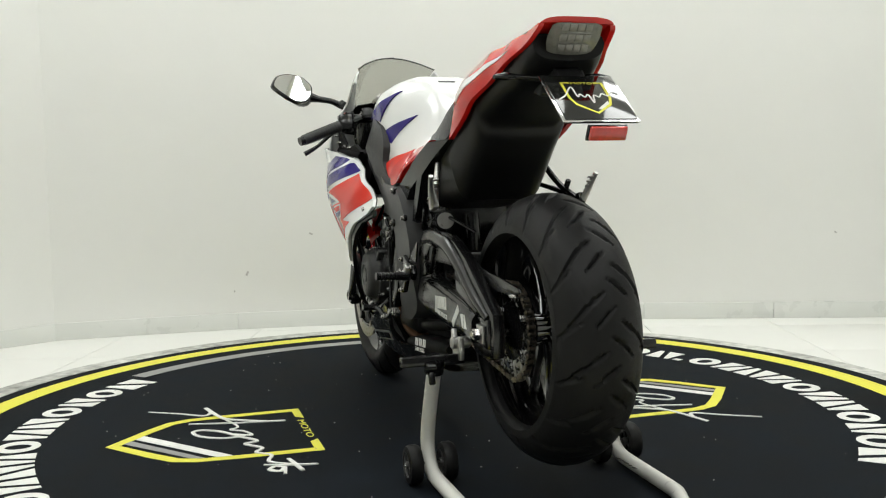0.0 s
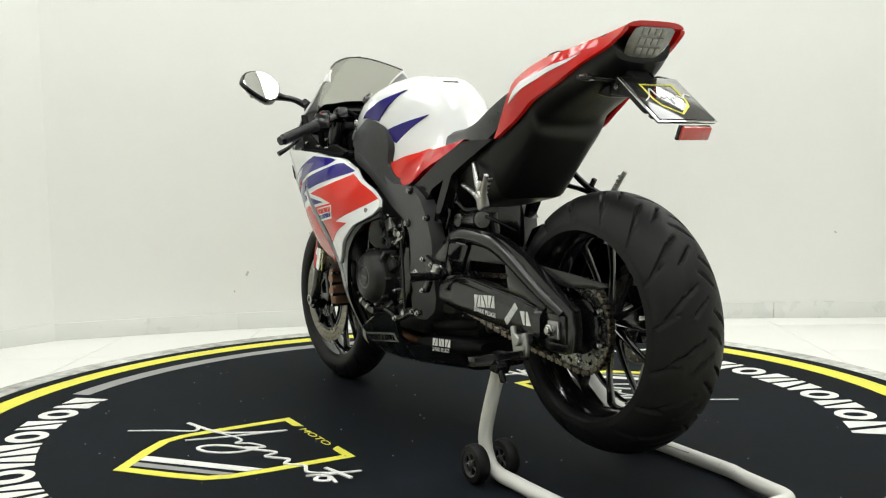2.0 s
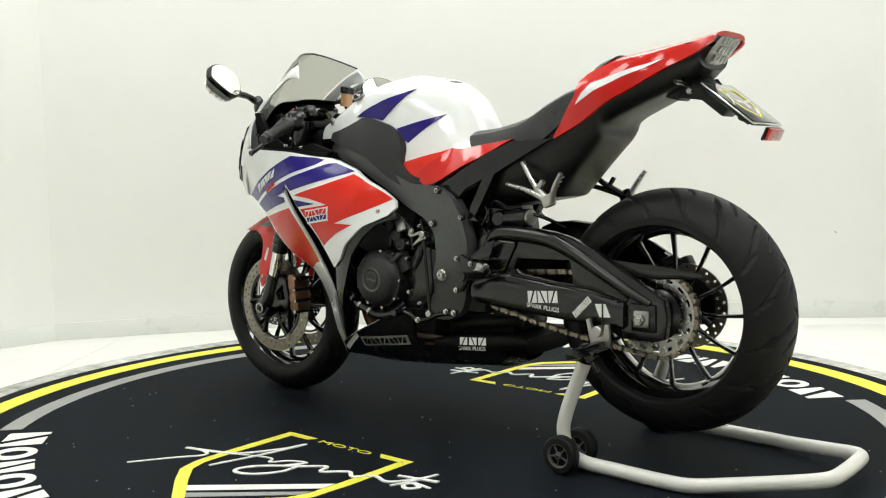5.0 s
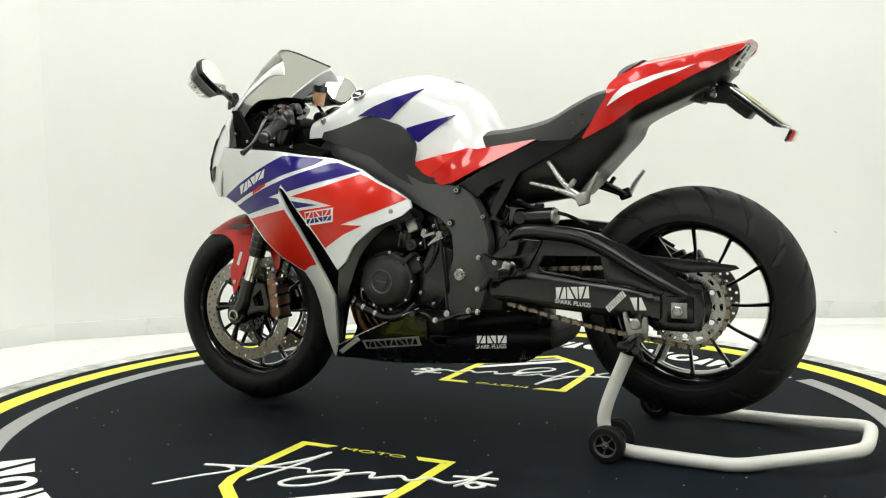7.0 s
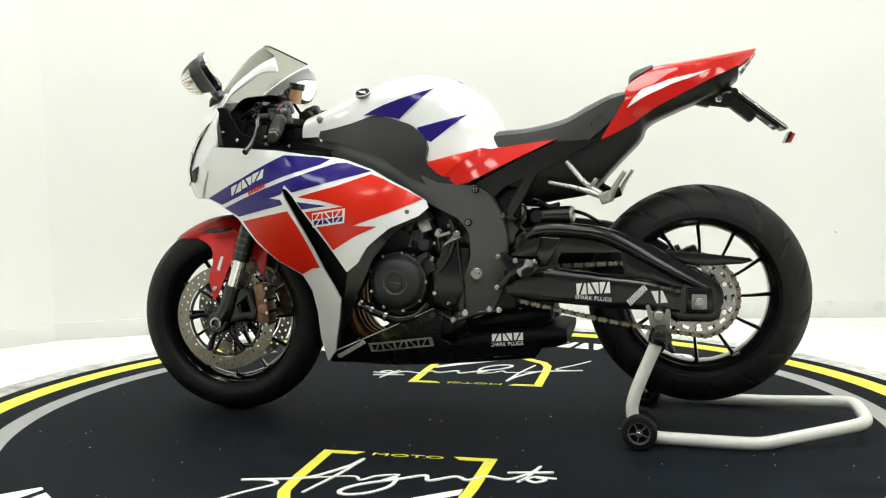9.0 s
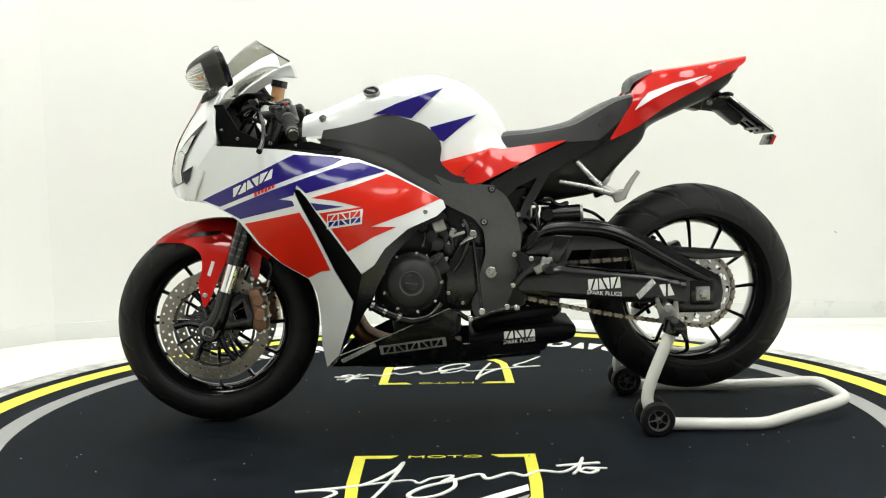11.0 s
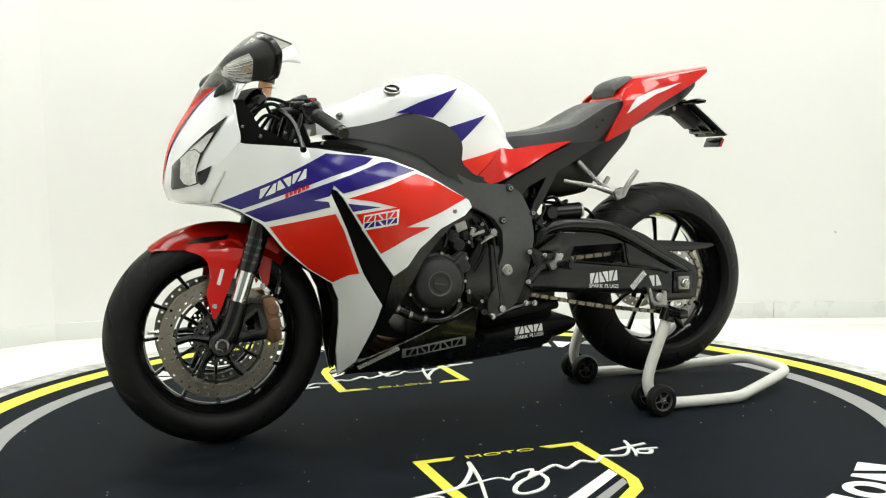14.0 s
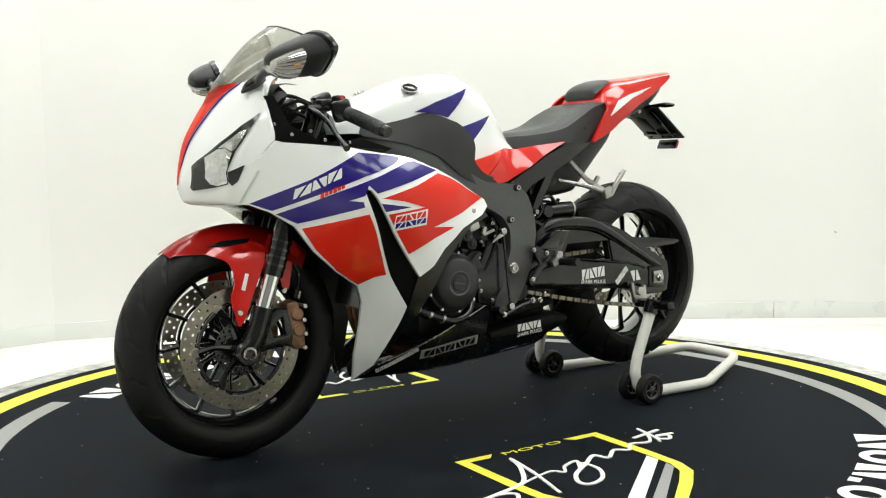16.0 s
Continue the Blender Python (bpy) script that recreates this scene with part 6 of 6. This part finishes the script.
# forks: black upper tube, chromed slider, black foot
for s in (1, -1):
    y = centre(0.6) + s * 0.112
    bcal = centre(0.53) + s * 0.090
    up_, low_ = Vector((0.455, y, 0.905)), Vector((0.640, y, 0.345))
    at = lambda k: tuple(up_.lerp(low_, k))
    leg = part("fork_leg", tube([at(0), at(0.35), at(0.76)], 0.0265, 20), SATIN, bike, "upside-down fork leg with chrome slider")
    for q in range(4):
        part("fork_ring", tube([at(0.60 + 0.035 * q), at(0.612 + 0.035 * q)], 0.0285, 20), RIM_BLACK, leg)
    part("slider", tube([at(0.75), at(0.93)], 0.0215, 24), CHROME, leg, "polished chrome fork slider")
    foot = merge(tube([at(0.90), (0.645, y, 0.33), (0.668, y, 0.295)], [0.026, 0.029, 0.030], 18, smooth=10), pin(0.672, y, 0.290, 0.033, -0.022, 0.022, 24), plate([(0.650, 0.345), (0.590, 0.395), (0.560, 0.390), (0.545, 0.330), (0.552, 0.292), (0.585, 0.302), (0.64, 0.285)], y - 0.011, y + 0.011, [[(0.575, 0.372), (0.608, 0.345), (0.600, 0.320), (0.565, 0.325)]], 0.004))
    part("fork_foot", foot, SATIN, leg, "black cast fork foot")
    part("axle_end", lathe([(0.008, y + s * 0.018), (0.018, y + s * 0.018), (0.018, y + s * 0.030), (0.0125, y + s * 0.031), (0.0115, y + s * 0.022)], 0.672, 0, 0.290, 24), STEEL, leg)
    cal = merge(plate([(0.560, 0.405), (0.528, 0.410), (0.512, 0.360), (0.508, 0.290), (0.535, 0.278), (0.552, 0.300), (0.556, 0.350)], bcal - 0.030, bcal + 0.028, (), 0.008), *[pin(0.532 - 0.004 * q, bcal, 0.375 - 0.042 * q, 0.017, -0.034, 0.034, 18) for q in range(2)])
    c_ = part("brake_caliper", cal, BRONZE, leg, "bronze radial brake caliper")
    for q in range(4):
        part("caliper_bolt", pin(0.512 + 0.003 * (q % 2), bcal, 0.395 - 0.036 * q, 0.006, -0.038, 0.038, 8), STEEL, leg)
    part("bleed_nipple", tube([(0.51, s * 0.09, 0.41), (0.505, s * 0.092, 0.428)], 0.004, 8), STEEL, leg)
    part("brake_hose", tube([(0.515, s * 0.085, 0.41), (0.50, s * 0.075, 0.47), (0.53, s * 0.08, 0.53), (0.52, s * 0.05, 0.62)], 0.0055, 8, smooth=24), SATIN, leg)

# front mudguard
fen = []


def guard_drop(a, r):
    """How far the guard's side edge hangs below its ridge."""
    if a > radians(95):
        return 0.066
    return max(0.012, r - 0.2515 / math.sin(a))


for k in range(34):
    a = radians(130 - 74 * k / 33)
    t_ = k / 33
    w = 0.052 + 0.036 * min(1, (1 - t_) * 2.2)
    r = 0.327 - 0.018 * t_ ** 2
    edge_ = guard_drop(a, r)
    row = []
    for j in range(17):
        v = -1 + 2 * j / 16
        drop = edge_ * abs(v) ** 2.2
        row.append((FW.x + (r - drop) * math.cos(a), FW.y + v * w, FW.z - 0.008 + (r - drop) * math.sin(a)))
    fen.append(row)
fb = bmesh.new()
grid_faces(fb, fen)
bmesh.ops.solidify(fb, geom=list(fb.faces), thickness=0.004)
mud = part("front_mudguard", fb, RED, bike, "glossy red front mudguard")


def crown_y(x, z):
    """Half width of the guard's crown at a point of its side."""
    dx, dz = x - FW.x, z - FW.z + 0.008
    t_ = max(0.0, min(1.0, (130 - math.degrees(math.atan2(dz, dx))) / 74))
    w = 0.052 + 0.036 * min(1, (1 - t_) * 2.2)
    d_ = 0.327 - 0.018 * t_ ** 2 - math.hypot(dx, dz)
    return FW.y + w * min(1.05, (max(d_, 0.0) / guard_drop(math.atan2(dz, dx), 0.327 - 0.018 * t_ ** 2)) ** (1 / 2.2))


SKIRT_O = [(0.755, 0.541), (0.730, 0.533), (0.707, 0.522), (0.694, 0.502), (0.692, 0.464), (0.706, 0.426), (0.697, 0.390), (0.689, 0.352), (0.671, 0.377), (0.650, 0.428), (0.630, 0.473), (0.607, 0.520), (0.601, 0.550), (0.614, 0.563), (0.66, 0.572), (0.70, 0.567), (0.74, 0.552)]
skirt_y = tps([(x, z, crown_y(x, z) + 0.0016) for x, z in ((0.612, 0.560), (0.66, 0.576), (0.66, 0.563), (0.70, 0.568), (0.70, 0.556), (0.74, 0.553), (0.735, 0.543))] + [(0.70, 0.50, 0.111), (0.65, 0.51, 0.113), (0.615, 0.515, 0.112), (0.69, 0.40, 0.125), (0.69, 0.35, 0.129), (0.65, 0.43, 0.124)])
both("mudguard_skirt", shell(soften(SKIRT_O), skirt_y, 0.005, 0.010), RED, mud)
part("mark_bar", shell([(0.664, 0.490), (0.655, 0.488), (0.668, 0.446), (0.677, 0.450)], skirt_y, 0.002, 0.02, off=0.002), STICKER, mud)
both("rear_skirt", shell([(0.585, 0.585), (0.600, 0.55), (0.560, 0.47), (0.548, 0.425), (0.535, 0.44), (0.525, 0.50), (0.50, 0.53), (0.52, 0.565)], 0.090, 0.005, 0.02), RED, mud)
VENT = [(0.750, 0.558), (0.709, 0.572), (0.636, 0.576), (0.645, 0.566), (0.698, 0.559)]
both("vent_slot", shell(VENT, tps([(x, z, crown_y(x, z) + 0.0035) for x, z in VENT]), 0.004, 0.012), SATIN, mud, "black vent slot")
for x, z in ((0.684, 0.392), (0.552, 0.435)):
    part("guard_bolt", pin(x, 0.123 if x > 0.6 else 0.094, z, 0.0075, -0.002, 0.007, 10), STEEL, mud)

# ---- controls
for s in (1, -1):
    inner, outer = Vector((0.440, centre(0.44) + s * 0.118, 0.922)), Vector((0.380, centre(0.38) + s * 0.345, 0.838))
    at = lambda k, dz=0.0, dx=0.0: (inner.x + (outer.x - inner.x) * k + dx, inner.y + (outer.y - inner.y) * k, inner.z + (outer.z - inner.z) * k + dz)
    bar = part("handlebar", merge(tube([at(-0.1), at(1.0)], 0.0115, 14), box((0.05, 0.04, 0.04), pose(*at(-0.02), 0, 20, 0), 0.01)), SATIN, bike, "black clip-on handlebar")
    part("grip", tube([at(0.42), at(0.5), at(0.7), at(0.97)], [0.019, 0.0165, 0.0165, 0.0175], 18, smooth=14), PLASTIC, bar, "ribbed black rubber grip")
    for q in range(12):
        part("grip_rib", tube([at(0.47 + 0.037 * q), at(0.484 + 0.037 * q)], 0.0184, 16), PLASTIC, bar)
    part("bar_end", tube([at(0.97), at(1.03)], [0.016, 0.014], 14), SATIN, bar)
    part("switch_box", merge(box((0.05, 0.05, 0.055), pose(*at(0.31), 0, 15, -20 * s), 0.010), box((0.03, 0.03, 0.03), pose(*at(0.26, 0.02), 0, 0, 0), 0.006)), SATIN, bar)
    part("switch_button", box((0.014, 0.012, 0.010), pose(*at(0.30, 0.030), 0, 0, 0), 0.002), REDBTN if s > 0 else SATIN, bar)
    lev = [(0.500, centre(0.5) + 0.165, 0.900), (0.490, centre(0.5) + 0.195, 0.886), (0.478, centre(0.5) + 0.228, 0.862), (0.474, centre(0.5) + 0.275, 0.822), (0.475, centre(0.5) + 0.318, 0.797)] if s > 0 else [at(0.16, 0.0, 0.03), at(0.35, -0.004, 0.055), at(0.65, -0.014, 0.070), at(0.95, -0.030, 0.095)]
    part("lever", tube(lev, [0.009, 0.0075, 0.0065, 0.006, 0.0085] if s > 0 else [0.009, 0.0065, 0.006, 0.0075], 10, smooth=24), ALU if s < 0 else SATIN, bar, "black clutch lever" if s > 0 else "brake lever")
    if s > 0:
        part("lever_link", tube([(0.440, centre(0.44) + 0.150, 0.905), (0.503, centre(0.5) + 0.165, 0.900)], 0.010, 12), ENGINE, bar)
    part("lever_perch", merge(box((0.045, 0.035, 0.025), pose(*at(0.14, 0.004, 0.02), 0, 0, -20 * s), 0.006), pin(*at(0.14, 0.004, 0.03), 0.008, -0.02, 0.02, 10)), SATIN, bar)
pot = part("brake_reservoir", tube([(0.502, -0.105, 0.955), (0.494, -0.105, 1.000)], 0.020, 20), AMBER, bike, "amber brake fluid reservoir with black cap")
part("cap", tube([(0.494, -0.105, 0.998), (0.490, -0.105, 1.018)], 0.0245, 20), SATIN, pot)
part("stay", tube([(0.505, -0.105, 0.955), (0.475, -0.13, 0.90)], 0.005, 8), SATIN, pot)

# mirrors with built-in indicators
GLASS = [(0.543, 0.420, 1.036), (0.556, 0.404, 1.058), (0.571, 0.366, 1.068), (0.581, 0.325, 1.062), (0.585, 0.298, 1.048), (0.579, 0.280, 1.020), (0.556, 0.296, 0.980), (0.538, 0.338, 0.970), (0.535, 0.388, 0.996), (0.538, 0.420, 1.022)]
G_MID = sum((Vector(p) for p in GLASS), Vector()) / len(GLASS)
G_OUT = Vector((1, 0.291, -0.4346)).normalized()
NOSE_TIP = Vector((0.662, 0.312, 0.995))


def head_ring(grow, k, depth):
    """A section of the mirror head: the glass outline scaled, and slid towards the blunt front tip."""
    mid = G_MID.lerp(NOSE_TIP, k)
    return [mid + (Vector(p) - G_MID) * grow + G_OUT * depth for p in catmull(GLASS + GLASS[:1], 49)[:-1]]


def ringed(rings, cap0=True):
    bm = bmesh.new()
    V = grid_faces(bm, rings, close_v=True)
    bm.faces.new(V[-1])
    if cap0:
        bm.faces.new(V[0])
    bmesh.ops.triangulate(bm, faces=[f for f in bm.faces if len(f.verts) > 4])
    return bm


for s in (1, -1):
    def mir(name, bm, material, parent, label="", sharp=38, s=s):
        b_ = bm if s > 0 else flip(bm)
        return part(name, b_, material, parent, label, sharp)
    head = mir("mirror", ringed([head_ring(0.90, 0.0, 0.012), head_ring(0.90, 0.12, 0.004), head_ring(0.89, 0.30, 0.002), head_ring(0.82, 0.50, 0.0), head_ring(0.71, 0.70, 0.0), head_ring(0.56, 0.85, 0.0), head_ring(0.34, 0.96, 0.0), head_ring(0.10, 1.0, 0.0)]), PLASTIC, bike, "black fairing mirror with clear indicator")
    mir("glass_frame", ringed([head_ring(0.97, 0.0, -0.004), head_ring(1.0, 0.0, -0.002), head_ring(1.0, 0.0, 0.010), head_ring(0.92, 0.0, 0.014)]), SATIN, head, "black frame round the mirror glass")
    mir("mirror_glass", ringed([head_ring(0.91, 0.0, -0.0062), head_ring(0.91, 0.0, -0.0045)]), MIRROR, head, "bright mirror glass")
    lens_rows = []
    for k, grow in ((0.54, 0.822), (0.60, 0.79), (0.72, 0.72), (0.85, 0.59), (0.96, 0.37), (1.0, 0.12)):
        ring = head_ring(grow, k, 0.003)
        lens_rows.append([ring[n_ % 48] for n_ in range(27, 51)])
    lb = bmesh.new()
    grid_faces(lb, lens_rows)
    bmesh.ops.recalc_face_normals(lb, faces=lb.faces)
    bmesh.ops.solidify(lb, geom=list(lb.faces), thickness=0.003)
    mir("indicator_lens", lb, INDLENS, head, "clear ribbed indicator lens", 8)
    for n_ in range(28, 50, 2):
        mir("lens_rib", tube([r[n_ - 27] for r in lens_rows[:5]], 0.0016, 6), CHROME, head)
    mir("indicator_bulb", tube([lens_rows[1][13], lens_rows[2][13]], 0.0045, 8), AMBER, head, "amber bulb behind the lens")
    mir("mirror_stalk", tube([(0.634, 0.165, 0.965), (0.630, 0.205, 0.982), (0.618, 0.250, 0.988), (0.606, 0.295, 0.996)], [0.012, 0.010, 0.011, 0.020], 14, smooth=18), SATIN, head)
    mir("stalk_foot", tube([(0.668, 0.146, 0.938), (0.654, 0.150, 0.952), (0.634, 0.158, 0.966), (0.622, 0.172, 0.976)], [0.003, 0.012, 0.015, 0.012], 12, smooth=12), SATIN, head)

# floor tiles, laid square to the room with thin joints, trimmed round the turntable
TS, TURN = 0.60, -2.0
JOINT = Matrix.Rotation(radians(-TURN), 2) @ Vector((1.51, 0.94))
tile_bm = box((TS - 0.003, TS - 0.003, 0.010), pose(0, 0, -0.005), 0.001)
first = None
for i in range(-10, 5):
    for j in range(-12, 4):
        c = Matrix.Rotation(radians(TURN), 2) @ (JOINT + Vector(((i + 0.5) * TS, (j + 0.5) * TS)))
        if abs(c.x - 0.25) > 4.0 or not -5.3 < c.y < 2.3 or c.length < 1.0:
            continue
        if c.length < 1.62 + 0.45:
            # trimmed piece: keep what lies outside the ring
            bm = box((TS - 0.003, TS - 0.003, 0.010), pose(0, 0, -0.005), 0)
            sq = [Vector((a * (TS - 0.003) / 2, b * (TS - 0.003) / 2)) for a, b in ((-1, -1), (1, -1), (1, 1), (-1, 1))]
            R2 = Matrix.Rotation(radians(TURN), 2)
            bm.free()
            poly = dense([tuple(p) for p in sq], 0.04)
            v, tris = fill(poly, (), 0.04)
            bm = bmesh.new()
            vs = []
            for p in v:
                w = c + R2 @ Vector(p)
                if w.length < 1.629:
                    w = w.normalized() * 1.629
                q = R2.inverted() @ (w - c)
                vs.append(bm.verts.new((q.x, q.y, 0)))
            for t in tris:
                w = c + R2 @ Vector((sum(v[k][0] for k in t) / 3, sum(v[k][1] for k in t) / 3))
                if w.length > 1.622:
                    try:
                        bm.faces.new([vs[k] for k in t])
                    except ValueError:
                        pass
            bmesh.ops.delete(bm, geom=[x for x in bm.verts if not x.link_faces], context="VERTS")
            if not bm.faces:
                bm.free()
                continue
            me = bmesh.ops.extrude_face_region(bm, geom=list(bm.faces))
            bmesh.ops.translate(bm, verts=[g for g in me["geom"] if isinstance(g, bmesh.types.BMVert)], vec=(0, 0, -0.008))
            o = part("floor_tile", bm, TILE, floor)
        elif first is None:
            o = first = part("floor_tile", tile_bm, TILE, floor)
        else:
            o = again(first, Matrix(), floor)
        o.matrix_basis = pose(c.x, c.y, FLOOR_Z, 0, 0, TURN)


# ---------------------------------------------------------------- movement
def motions():
    """The turntable carries mat, stand and motorcycle round at an even pace."""
    for thing in (round_mat, stand, bike):
        walk(thing, [(t, pose(0, 0, 0, 0, 0, 107.22 + 6.56 * t)) for t in range(0, 17)])


motions()
